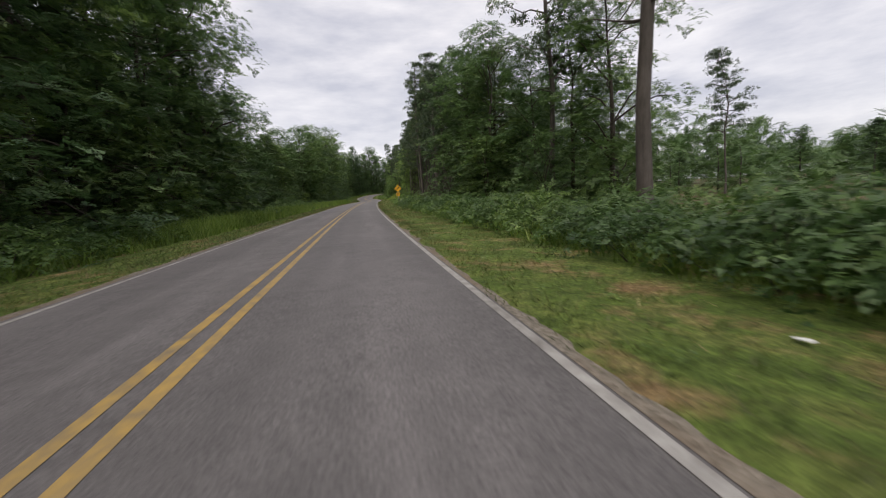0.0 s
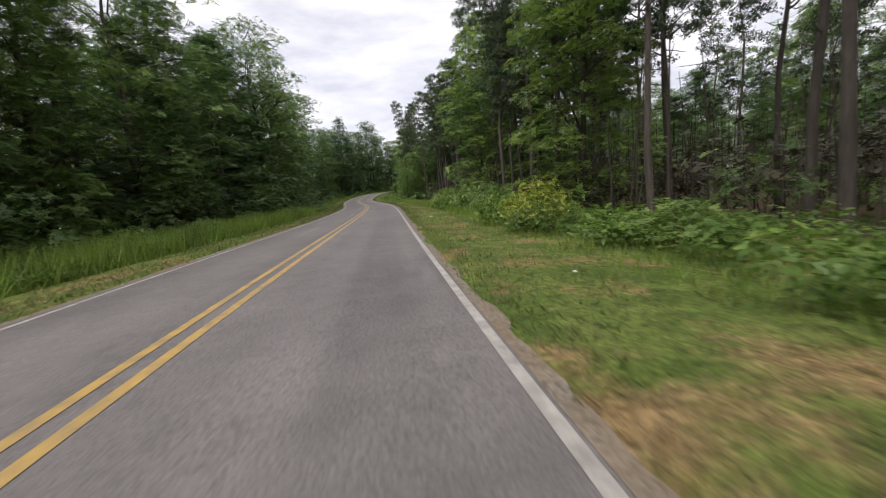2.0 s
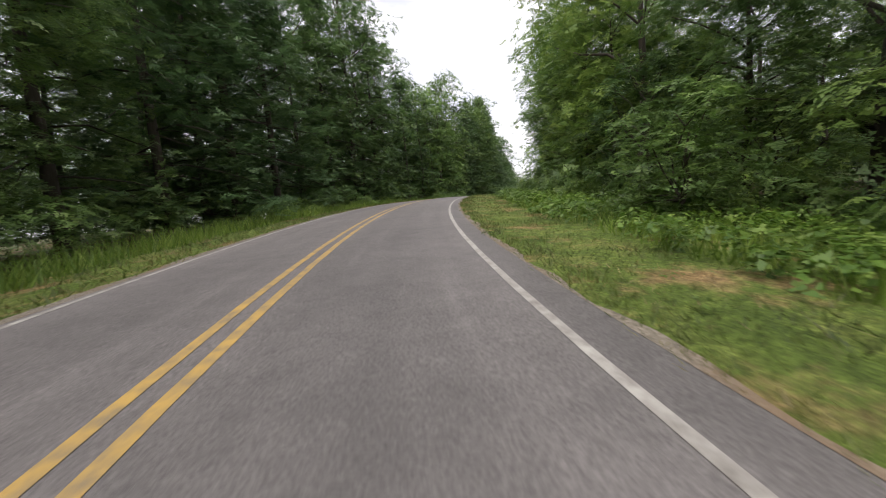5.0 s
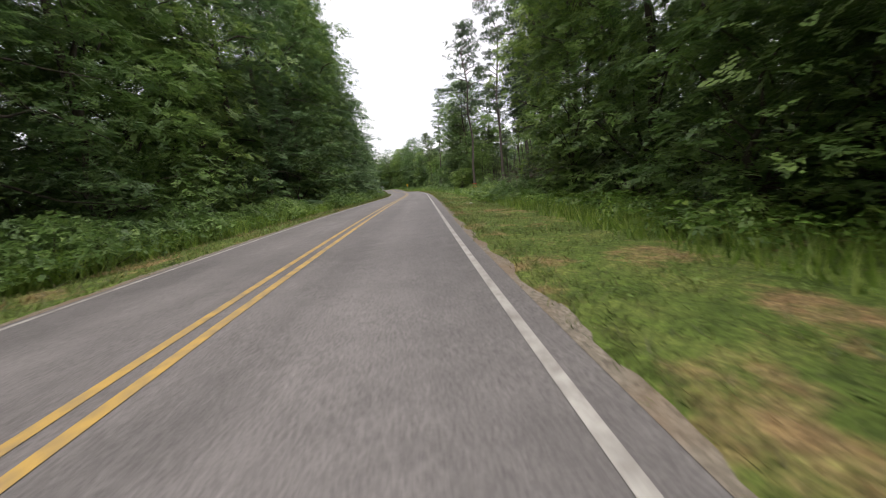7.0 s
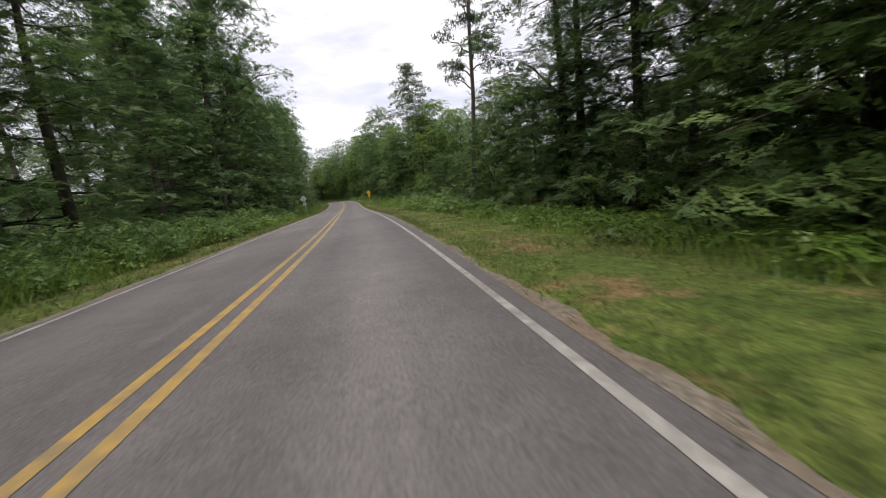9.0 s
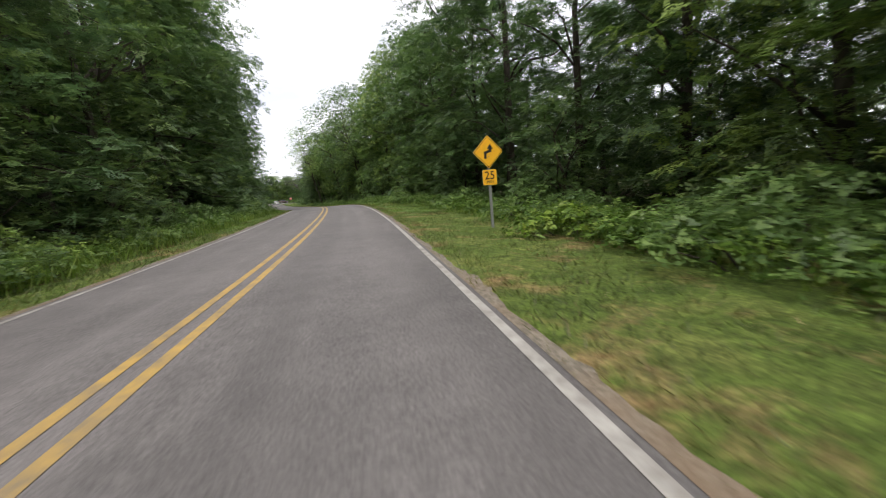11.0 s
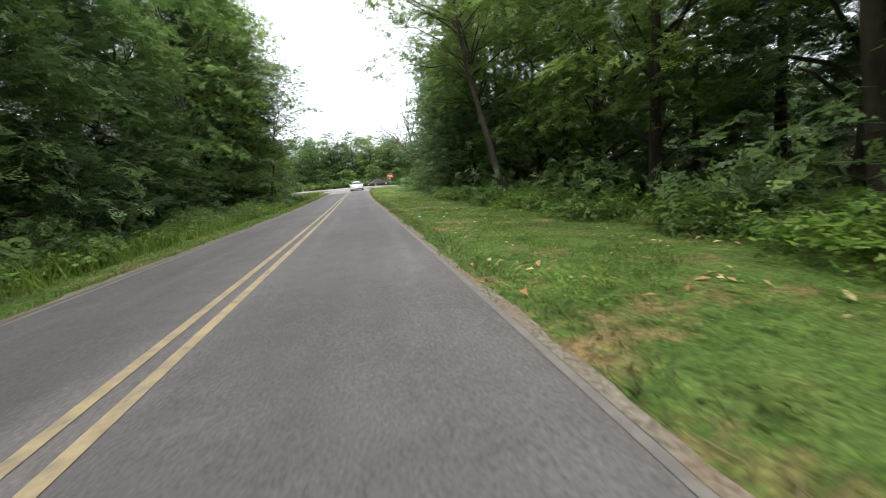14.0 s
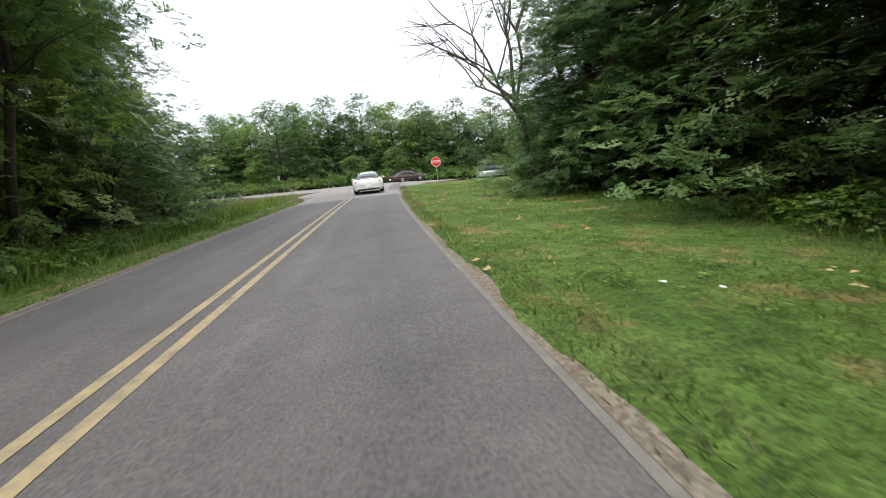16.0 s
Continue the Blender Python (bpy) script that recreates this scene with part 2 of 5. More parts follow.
# ---- the road's line in plan and height ----
STEP = 12.0
BEND = (0.472, 0.535, 0.791, 0.978, 1.005, 0.672, 0.908, 1.001, -0.349, -2.197, -3.644, -3.227, -0.633, 3.428, 7.648, 10.022, 10.007, 8.572, 6.350, 3.848,
        1.571, 0.328, 0.128, -0.341, -1.073, -2.113, -2.581, -1.982, -0.733, 0.087, 0.510, 0.049, -1.455, -3.229, -4.339, -4.316, -3.600, -3.223, -2.495, -1.002,
        -0.396, -0.213, 0.869, 2.460, 3.770, 4.599, 4.972, 5.054, 5.023)
GRADE = (0.259, 0.771, 0.686, 0.867, 1.262, 1.094, 0.696, 0.387, 0.507, 0.985, 0.916, 1.310, 1.405, 2.282, 4.304, 5.759, 5.324, 3.346, 1.078, -0.657,
        -1.600, -2.085, -2.680, -2.713, -2.928, -2.655, -2.209, -2.228, -3.059, -3.170, -2.757, -1.717, -0.246, 0.548, -0.021, -1.780, -3.266, -2.447, -1.446, -1.107,
        -0.882, -0.606, 0.086, 1.300, 1.777, 1.597, 1.276, 0.965, 0.693)
START, END, FINISH = -60, 760, 534.0
LANE = 2.72
fine = np.arange(START, END, 1.0)
stations = np.arange(len(BEND)) * STEP
bend = np.where((fine < 0) | (fine > 545), 0, np.interp(fine, stations, BEND)) * 1e-3
grade = np.where((fine < 0) | (fine > 545), 0, np.interp(fine, stations, GRADE)) * 1e-2


def summed(a):
    return np.concatenate([[0.0], np.cumsum((a[1:] + a[:-1]) / 2)])


head = summed(bend)
head -= head[-START]
mid_head = (head[1:] + head[:-1]) / 2
line_x = np.concatenate([[0.0], np.cumsum(np.sin(mid_head))])
line_y = np.concatenate([[0.0], np.cumsum(np.cos(mid_head))])
line_z = summed(grade)
line_x, line_y, line_z = line_x - line_x[-START], line_y - line_y[-START], line_z - line_z[-START]


def fall(off, s):
    """Height of the surface beside the road's crown: cambered lanes, then a verge that falls away."""
    a = np.abs(off)
    f = np.interp(a, (0, LANE + 0.5, 4.0, 5.5, 8.0, 12.0, 14.0), (0, -0.064, -0.12, -0.22, -0.42, -0.57, -0.8))
    return f * np.interp(s, (-60, 505, 530, 760), (1, 1, 0.35, 0.35))


def place(s, off, up=0.0):
    """World place of a point s metres along the road and off metres to the right of the centre line, up metres above the surface."""
    h = np.interp(s, fine, head)
    return Vector((float(np.interp(s, fine, line_x) + off * np.cos(h)), float(np.interp(s, fine, line_y) - off * np.sin(h)),
                   float(np.interp(s, fine, line_z) + fall(off, s) + up)))


def heading(s):
    return float(np.interp(s, fine, head))


# the crossing road at the end, seen beyond the mouth of this one
CROSS = place(548.0, 0.0)
CROSS_TURN = heading(540) - radians(20)


def cross(u, v, up=0.0):
    """u metres to the right along the crossing road, v metres away across it."""
    c, s = math.cos(CROSS_TURN), math.sin(CROSS_TURN)
    return Vector((CROSS.x + u * c + v * s, CROSS.y - u * s + v * c, CROSS.z + 0.05 + up - 0.062 * max(0, min(u, 40)) + 0.02 * max(0, -u)))


# ---- mesh builders ----


def mesh_of(name, verts, faces, mats, smooth=False, which=None):
    """A mesh from arrays; faces all have the same number of corners."""
    verts, faces = np.asarray(verts, dtype=np.float32), np.asarray(faces, dtype=np.int32)
    me = bpy.data.meshes.new(name)
    me.vertices.add(len(verts))
    me.vertices.foreach_set("co", verts.ravel())
    n, k = faces.shape
    me.loops.add(n * k)
    me.loops.foreach_set("vertex_index", faces.ravel())
    me.polygons.add(n)
    me.polygons.foreach_set("loop_start", np.arange(n, dtype=np.int32) * k)
    if which is not None:
        me.polygons.foreach_set("material_index", np.asarray(which, dtype=np.int32))
    me.polygons.foreach_set("use_smooth", np.full(n, smooth))
    me.update(calc_edges=True)
    for m in (mats if isinstance(mats, (list, tuple)) else [mats]):
        me.materials.append(m)
    return me


def part(name, bm, material, parent, label=""):
    """Links a bmesh or a mesh as one object under a thing."""
    if isinstance(bm, bpy.types.Mesh):
        me = bm
    else:
        me = bpy.data.meshes.new(name)
        bm.to_mesh(me)
        bm.free()
    if material is not None and not me.materials:
        me.materials.append(material)
    ob = new(name, me)
    ob.parent = parent
    if label:
        ob["label"] = label
    return ob


def shoulder(s):
    """Width of the bare asphalt outside the right edge line, which comes and goes along the road."""
    return np.interp(s, (-40, 85, 100, 115, 160, 172, 195, 245, 262, 290, 308, 330, 350, 428), (0.10, 0.10, 0.2, 0.34, 0.36, 0.55, 0.4, 0.28, 0.44, 0.4, 0.24, 0.34, 0.15, 0.10))


def ribbon(name, s0, s1, offs, step, mats, up=0.0, label="", rough=0.0, wobble=0.0, seed=1, parent=None, out=0):
    """A strip that follows the road, through the given offsets; the last ones, out in number, move out with the shoulder."""
    rng = np.random.default_rng(seed)
    ss = np.arange(s0, s1 + step * 0.5, step)
    offs = np.asarray(offs, dtype=float)
    grid_s = np.repeat(ss[:, None], len(offs), 1)
    grid_o = np.repeat(offs[None, :], len(ss), 0)
    if wobble:
        w = np.convolve(rng.normal(0, 1, len(ss) + 8), np.ones(5) / 5, "same")[4:4 + len(ss)]
        grid_o[:, -1] += w * wobble
    if out:
        grid_o[:, -out:] += shoulder(grid_s[:, -out:])
    h = np.interp(grid_s, fine, head)
    x = np.interp(grid_s, fine, line_x) + grid_o * np.cos(h)
    y = np.interp(grid_s, fine, line_y) - grid_o * np.sin(h)
    z = np.interp(grid_s, fine, line_z) + fall(grid_o, grid_s) + up
    if rough:
        z += rng.normal(0, rough, z.shape) * np.clip((np.abs(grid_o) - LANE - 0.5) / 1.2, 0, 1)
    nc = len(offs)
    i = np.arange((len(ss) - 1) * (nc - 1))
    a = (i // (nc - 1)) * nc + i % (nc - 1)
    faces = np.stack([a, a + 1, a + nc + 1, a + nc], 1)
    me = mesh_of(name, np.stack([x, y, z], -1).reshape(-1, 3), faces, mats, True)
    uv = np.stack([grid_o, grid_s], -1).reshape(-1, 2)[faces.ravel()]
    me.uv_layers.new(name="along").data.foreach_set("uv", uv.astype(np.float32).ravel())
    ob = new(name, me)
    tagged(ob, label, kind="structure")
    if parent:
        ob.parent = parent
    return ob


# ---- ground, verges and road ----


def ground_sheet():
    near = np.arange(-520, 881, 11.0)
    axis = np.concatenate([[-2600, -1600, -1000, -700], near, [1100, 1500, 2200, 3200]])
    gx, gy = np.meshgrid(axis, axis)
    pts = np.stack([gx.ravel() - 60, gy.ravel() + 60], 1)
    usable = (fine >= -40) & (fine <= 548)
    lx, ly, lz = line_x[usable][::4], line_y[usable][::4], line_z[usable][::4]
    best = np.full(len(pts), 1e18)
    z = np.zeros(len(pts))
    for x, y, zz, s in zip(lx, ly, lz, fine[usable][::4]):
        d = (pts[:, 0] - x) ** 2 + (pts[:, 1] - y) ** 2
        m = d < best
        best[m] = d[m]
        z[m] = zz - (0.64 if s < 505 else 0.64 - 0.5 * min(1, (s - 505) / 25))
    z += np.where(best > 400, 0.25 * np.sin(pts[:, 0] * 0.11) * np.cos(pts[:, 1] * 0.13), 0)
    away = np.clip((np.sqrt(best) - 22) / 60, 0, 1)
    z = z * (1 - away) + np.minimum(z, 0.6) * away
    dx, dy = pts[:, 0] - CROSS.x, pts[:, 1] - CROSS.y
    c, sn = math.cos(CROSS_TURN), math.sin(CROSS_TURN)
    u, v = dx * c - dy * sn, dx * sn + dy * c
    level = CROSS.z - 0.12 - 0.062 * np.clip(u, 0, 40) + 0.02 * np.clip(-u, 0, 60)
    w = np.clip((v + 20) / 12, 0, 1) * (np.hypot(u, v) < 160)
    z = z * (1 - w) + level * w
    n = len(axis)
    i = np.arange((n - 1) * (n - 1))
    a = (i // (n - 1)) * n + i % (n - 1)
    ob = new("ground", mesh_of("ground", np.column_stack([pts, z]), np.stack([a, a + 1, a + n + 1, a + n], 1), FLOOR, True))
    tagged(ob, "brown leaf-littered forest floor with patches of green", kind="structure")


ground_sheet()
for name, a, b, turf, text, seed in (("verge_right", -40, 400, GRASS, "mown green grass verge with dry straw-coloured patches", 3), ("verge_right_far", 400, FINISH, GRASS_LUSH, "lush bright green mown grass verge", 13)):
    ribbon(name, a, b, (LANE + 0.01, 3.3, 4.0, 4.6, 5.4, 6.4, 8, 10, 14), 0.8, turf, -0.004, text, 0.025, seed=seed)
for name, a, b, turf, text, seed in (("verge_left", -40, 400, GRASS, "narrow green grass verge beside the road", 4), ("verge_left_far", 400, FINISH, GRASS_LUSH, "narrow lush green grass verge", 14)):
    ribbon(name, a, b, (-14, -10, -8, -6.4, -5.4, -4.6, -4.0, -3.3, -LANE - 0.2), 0.8, turf, -0.004, text, 0.025, seed=seed)
for name, a, b, tar, rim, text, out in (("road", -40, 428, ASPHALT, 0.0, "grey worn asphalt of a two-lane country road", 1), ("road_far", 428, FINISH + 8, ASPHALT_DARK, 0.03, "darker, newer asphalt of the two-lane road", 0)):
    ribbon(name, a, b, (-LANE - 0.3, -LANE, -1.4, 0, 1.4, LANE, LANE + rim), 2.0, tar, 0.004, text, out=out)
ribbon("gravel_edge_right", -40, 430, (LANE - 0.03, LANE + 0.09), 0.16, GRAVEL, 0.008, "crumbling dirt and gravel along the asphalt edge", wobble=0.09, seed=5, out=2)
ribbon("gravel_edge_right_far", 430, FINISH - 6, (LANE + 0.02, LANE + 0.12), 0.16, GRAVEL, 0.008, "crumbling dirt and gravel along the asphalt edge", wobble=0.07, seed=15)
ribbon("gravel_edge_left", -40, FINISH - 6, (-LANE - 0.14, -LANE - 0.34), 0.16, GRAVEL, 0.008, "crumbling gravel along the asphalt edge", wobble=0.08, seed=6)
ribbon("centre_line_left", -40, 430, (-0.19, -0.08), 2.0, YELLOW, 0.009, "worn yellow line of the double centre line")
ribbon("centre_line_right", -40, 430, (0.08, 0.19), 2.0, YELLOW, 0.009, "worn yellow line of the double centre line")
ribbon("edge_line_right", -40, 427, (LANE - 0.045, LANE + 0.045), 2.0, WHITE_LINE, 0.009, "white painted edge line, faded")
ribbon("edge_line_left", -40, 432, (-LANE - 0.05, -LANE + 0.05), 2.0, WHITE_LINE, 0.009, "white painted edge line, faded")
PALE_YELLOW = mat_line("rubbed_yellow_road_paint", (0.42, 0.33, 0.19), (0.14, 0.12, 0.10), 0.43)
ribbon("faded_centre_line_left", 430, FINISH - 3, (-0.19, -0.08), 2.0, PALE_YELLOW, 0.009, "faded straw-yellow line of the double centre line")
ribbon("faded_centre_line_right", 430, FINISH - 3, (0.08, 0.19), 2.0, PALE_YELLOW, 0.009, "faded straw-yellow line of the double centre line")
WHITE_FAINT = mat_line("rubbed_white_road_paint", (0.24, 0.22, 0.195), (0.13, 0.12, 0.11), 0.53)
ribbon("faint_edge_line_right", 427, FINISH - 6, (LANE - 0.05, LANE + 0.015), 2.0, WHITE_FAINT, 0.009, "rubbed white edge line beside gravel")
ribbon("faint_edge_line_left", 432, FINISH - 6, (-LANE - 0.05, -LANE + 0.04), 2.0, WHITE_FAINT, 0.009, "rubbed white edge line beside grass")

def crossing_road():
    us = np.arange(-120, 121, 3.0)
    vs = (-3.6, 0, 3.6)
    verts = [cross(u, v) for u in us for v in vs]
    faces = [(i * 3 + j, i * 3 + 3 + j, i * 3 + 4 + j, i * 3 + 1 + j) for i in range(len(us) - 1) for j in range(2)]
    ob = new("crossing_road", mesh_of("crossing_road", verts, faces, ASPHALT_OLD, True))
    tagged(ob, "pale grey asphalt road crossing at the junction", kind="structure")
    # the flared mouth: from the end of the lanes it bends out to the crossing road's edge on both sides
    verts = []
    for i in range(17):
        k = i / 16
        for j in range(13):
            w = j / 6 - 1
            foot, knee, lip = place(FINISH - 9, w * (LANE + 0.1), 0.012), place(FINISH + 4, w * 3.4, 0.03), cross(-4 + 13 * w, -3.2, 0.01)
            verts.append(foot * (1 - k) ** 2 + knee * 2 * k * (1 - k) + lip * k * k)
    faces = [(i * 13 + j, i * 13 + j + 1, i * 13 + j + 14, i * 13 + j + 13) for i in range(16) for j in range(12)]
    ob = new("junction_mouth", mesh_of("junction_mouth", verts, faces, ASPHALT_OLD, True))
    tagged(ob, "pale asphalt where the road widens into the junction", kind="structure")
    # grass beyond and before the crossing road; the bank on one side runs down to the lower verge
    for name, v0, v1, u0, u1, foot in (("verge_far", 3.6, 9.0, -120, 121, None), ("verge_near_left", -3.6, -14.5, -120, -7, -1.2), ("verge_near_right", -3.6, -13.0, 9, 121, None)):
        span, cols, verts = np.arange(u0, u1, 3.0), 7, []
        for u in span:
            for i in range(cols):
                k = i / (cols - 1)
                p = cross(u, v0 + (v1 - v0) * k, -0.04 + 0.02 * math.sin(u * 1.7 + 5 * k) - (0.2 * k if v0 < 0 else 0))
                if foot is not None:
                    p.z += (foot - p.z) * k * k * (3 - 2 * k)
                verts.append(p)
        faces = [(i * cols + j, i * cols + cols + j, i * cols + cols + j + 1, i * cols + j + 1) for i in range(len(span) - 1) for j in range(cols - 1)]
        ob = new(name, mesh_of(name, verts, faces, GRASS_LUSH, True))
        tagged(ob, "green grass beside the crossing road", kind="structure")


crossing_road()

# ---- plants ----


def leaves_at(cloud, rng, size, width=0.8, loose=0.45, lift=0.6, outward=0.75):
    """Pointed leaf sprays at the given points, turned outwards from their clump and up to the light: vertices and faces."""
    points, out = cloud[:, :3], cloud[:, 3:]
    n = len(points)
    up = out * outward + np.array([0, 0, lift]) + rng.normal(0, loose, (n, 3))
    up /= np.linalg.norm(up, axis=1)[:, None] + 1e-9
    along = np.cross(up, rng.normal(0, 1, (n, 3)))
    along /= np.linalg.norm(along, axis=1)[:, None] + 1e-9
    side = np.cross(up, along)
    L = (size * rng.uniform(0.6, 1.4, n))[:, None]
    w = (width * rng.uniform(0.7, 1.25, n))[:, None]
    a = points - along * L * 0.42 + side * L * w * 0.5
    b = points + along * L * 0.58 - up * L * 0.12
    c = points - along * L * rng.uniform(0.1, 0.5, n)[:, None] - side * L * w * 0.5
    return np.stack([a, b, c], 1).reshape(-1, 3), np.arange(n * 3).reshape(-1, 3)


def tube(path, radii, sides=7):
    """A tapered tube through the points of a path."""
    path = np.asarray(path, dtype=float)
    verts, faces = [], []
    for i, (p, r) in enumerate(zip(path, radii)):
        d = path[min(i + 1, len(path) - 1)] - path[max(i - 1, 0)]
        d = d / (np.linalg.norm(d) + 1e-9)
        e = np.cross(d, (0.31, 0.95, 0.05))
        e /= np.linalg.norm(e) + 1e-9
        g = np.cross(d, e)
        for k in range(sides):
            a = 2 * np.pi * k / sides
            verts.append(p + r * (math.cos(a) * e + math.sin(a) * g))
    for i in range(len(path) - 1):
        for k in range(sides):
            a, b = i * sides + k, i * sides + (k + 1) % sides
            faces.append((a, b, b + sides, a + sides))
    return verts, faces


def joined(pieces):
    verts, faces, base = [], [], 0
    for v, f in pieces:
        v, f = np.asarray(v, dtype=float), np.asarray(f, dtype=int)
        verts.append(v)
        faces.append(f + base)
        base += len(v)
    return np.concatenate(verts), np.concatenate(faces)


def limb_path(a, b, rng, sag=0.0, n=4):
    a, b = np.asarray(a, float), np.asarray(b, float)
    out = []
    for i in range(n + 1):
        k = i / n
        p = a + (b - a) * k
        p[2] += sag * math.sin(k * math.pi) * np.linalg.norm(b - a)
        if 0 < i < n:
            p += rng.normal(0, 0.04, 3) * np.linalg.norm(b - a)
        out.append(p)
    return out


def blob(rng, centre, n, rx, rz):
    """Points of one clump of foliage, denser at its upper shell, each with its way outwards."""
    d = rng.normal(0, 1, (n, 3))
    d /= np.linalg.norm(d, axis=1)[:, None]
    d[:, 2] = np.where(rng.random(n) < 0.72, np.abs(d[:, 2]), d[:, 2])
    r = rng.uniform(0.5, 1.0, n) ** 0.5 * (1 + 0.28 * np.sin(d[:, 0] * 5 + centre[2]) * np.cos(d[:, 1] * 6 + centre[0]))
    return np.hstack([np.asarray(centre) + d * r[:, None] * np.array([rx, rx, rz]), d])


def broadleaf(seed, height, radius, low, clumps, per, leaf, flat=0.36, lean=0.0, girth=1.0, limbs=3):
    """Trunk with limbs, and a crown of clumps: (trunk verts, faces), (crown verts, faces)."""
    rng = np.random.default_rng(seed)
    trunk_top = height * 0.86
    sway = rng.normal(0, 0.25, (6, 2))
    path = [(sway[i][0] * i / 5 + lean * i / 5, sway[i][1] * i / 5, trunk_top * i / 5) for i in range(6)]
    r0 = (0.012 * height + 0.04) * girth
    pieces = [tube([(path[0][0], path[0][1], -0.5)] + path, [r0 * 1.35, r0 * 1.15] + [r0 * (1 - 0.85 * i / 5) for i in range(1, 6)], 8)]
    centres = []
    for i in range(clumps):
        k = (i + rng.uniform(0, 1)) / clumps
        z = low + (height - low) * k
        prof = 0.72 + 0.62 * k if k < 0.45 else math.sqrt(max(0.04, 1 - ((k - 0.45) / 0.55) ** 2.6))
        ang = i * 2.39996 + rng.normal(0, 0.5)
        r = radius * prof * rng.uniform(0.45, 1.08)
        centres.append((lean * z / trunk_top + r * math.cos(ang), r * math.sin(ang), z))
    pts = []
    for i, c in enumerate(centres):
        size = rng.uniform(0.7, 1.35) * radius * 0.42
        pad = blob(rng, c, int(per * rng.uniform(0.6, 1.4)), size, size * flat)
        pad[:, 2] -= 0.16 * np.clip(np.hypot(pad[:, 0], pad[:, 1]) - math.hypot(c[0], c[1]), -1.5, 1.5)
        pts.append(pad)
        if i % limbs == 0:
            z0 = max(0.8, c[2] - rng.uniform(0.8, 2.6))
            k = min(1.0, z0 / trunk_top)
            base = (path[-1][0] * k, path[-1][1] * k, z0)
            pieces.append(tube(limb_path(base, c, rng, 0.06, 3), [r0 * 0.42 * (1 - k * 0.6), r0 * 0.32 * (1 - k * 0.6), r0 * 0.18, 0.012], 4))
    return joined(pieces), leaves_at(np.concatenate(pts), rng, leaf, 0.8, 0.3, 1.0, 0.45)


def pine(seed, height, bare, clumps, per, leaf, spread=2.6, bend=0.5):
    """A tall pine: long bare trunk, a few dead stubs and flat tufted clumps near the top."""
    rng = np.random.default_rng(seed)
    b = rng.normal(0, bend, (7, 2))
    path = [(b[i][0] * (i / 6) ** 1.5, b[i][1] * (i / 6) ** 1.5, height * 0.97 * i / 6) for i in range(7)]
    r0 = 0.0078 * height
    pieces = [tube([(0, 0, -0.5)] + path, [r0 * 1.25, r0 * 1.1] + [r0 * (1 - 0.8 * i / 6) for i in range(1, 7)], 8)]
    xs = lambda z: np.array([np.interp(z, [q[2] for q in path], [q[0] for q in path]), np.interp(z, [q[2] for q in path], [q[1] for q in path]), z])
    for i in range(7):
        z = height * rng.uniform(0.25, bare + 0.1)
        a = rng.uniform(0, 6.28)
        e = xs(z) + np.array([math.cos(a), math.sin(a), rng.uniform(-0.2, 0.35)]) * rng.uniform(0.5, 1.6)
        pieces.append(tube(limb_path(xs(z), e, rng), (0.035, 0.03, 0.024, 0.016, 0.006), 4))
    pts = []
    for i in range(clumps):
        k = (i + rng.uniform(0, 1)) / clumps
        z = height * (bare + (1 - bare) * k)
        a = i * 2.39996 + rng.normal(0, 0.6)
        r = spread * (1.0 - 0.72 * k ** 1.6) * rng.uniform(0.35, 1.1)
        c = xs(z) + np.array([math.cos(a) * r, math.sin(a) * r, rng.uniform(-0.1, 0.5)])
        s = rng.uniform(0.5, 0.95)
        pts.append(blob(rng, c, int(per * rng.uniform(0.6, 1.4)), s, s * 0.42))
        if i % 2 == 0:
            pieces.append(tube(limb_path(xs(max(1, z - 0.5)), c, rng, 0.05), (0.06, 0.05, 0.04, 0.025, 0.01), 4))
    return joined(pieces), leaves_at(np.concatenate(pts), rng, leaf, 0.6, 0.7, 0.4)


def layered(seed, height, radius, tiers, per, leaf):
    """A tree with foliage in drooping level sprays, down nearly to the ground."""
    rng = np.random.default_rng(seed)
    r0 = 0.012 * height + 0.03
    pieces = [tube([(0, 0, -0.5), (0, 0, 0), (rng.normal(0, .2), rng.normal(0, .2), height * .5), (rng.normal(0, .3), rng.normal(0, .3), height * .96)], (r0 * 1.4, r0 * 1.2, r0 * .7, 0.03), 8)]
    pts = []
    for i in range(tiers):
        k = (i + rng.uniform(0, 1)) / tiers
        z = 0.7 + (height - 0.7) * k
        reach = radius * (1 - k ** 1.7) * rng.uniform(0.6, 1.12) + 0.4
        a = i * 2.39996 + rng.normal(0, 0.4)
        d = np.array([math.cos(a), math.sin(a), 0])
        tip = d * reach + np.array([0, 0, z - 0.12 * reach])
        root = np.array([0, 0, z + 0.1 * reach])
        if i % 2 == 0:
            pieces.append(tube(limb_path(root, tip, rng, 0.05, 3), (0.05, 0.04, 0.025, 0.008), 3))
        for m in range(3):
            f = 0.42 + 0.3 * m
            c = root + (tip - root) * f + rng.normal(0, 0.18, 3)
            s = (0.5 + 0.12 * radius) * rng.uniform(0.7, 1.15)
            pts.append(blob(rng, c, int(per / 3 * rng.uniform(0.6, 1.4)), s, s * 0.32))
    return joined(pieces), leaves_at(np.concatenate(pts), rng, leaf, 0.75, 0.28, 1.1, 0.3)


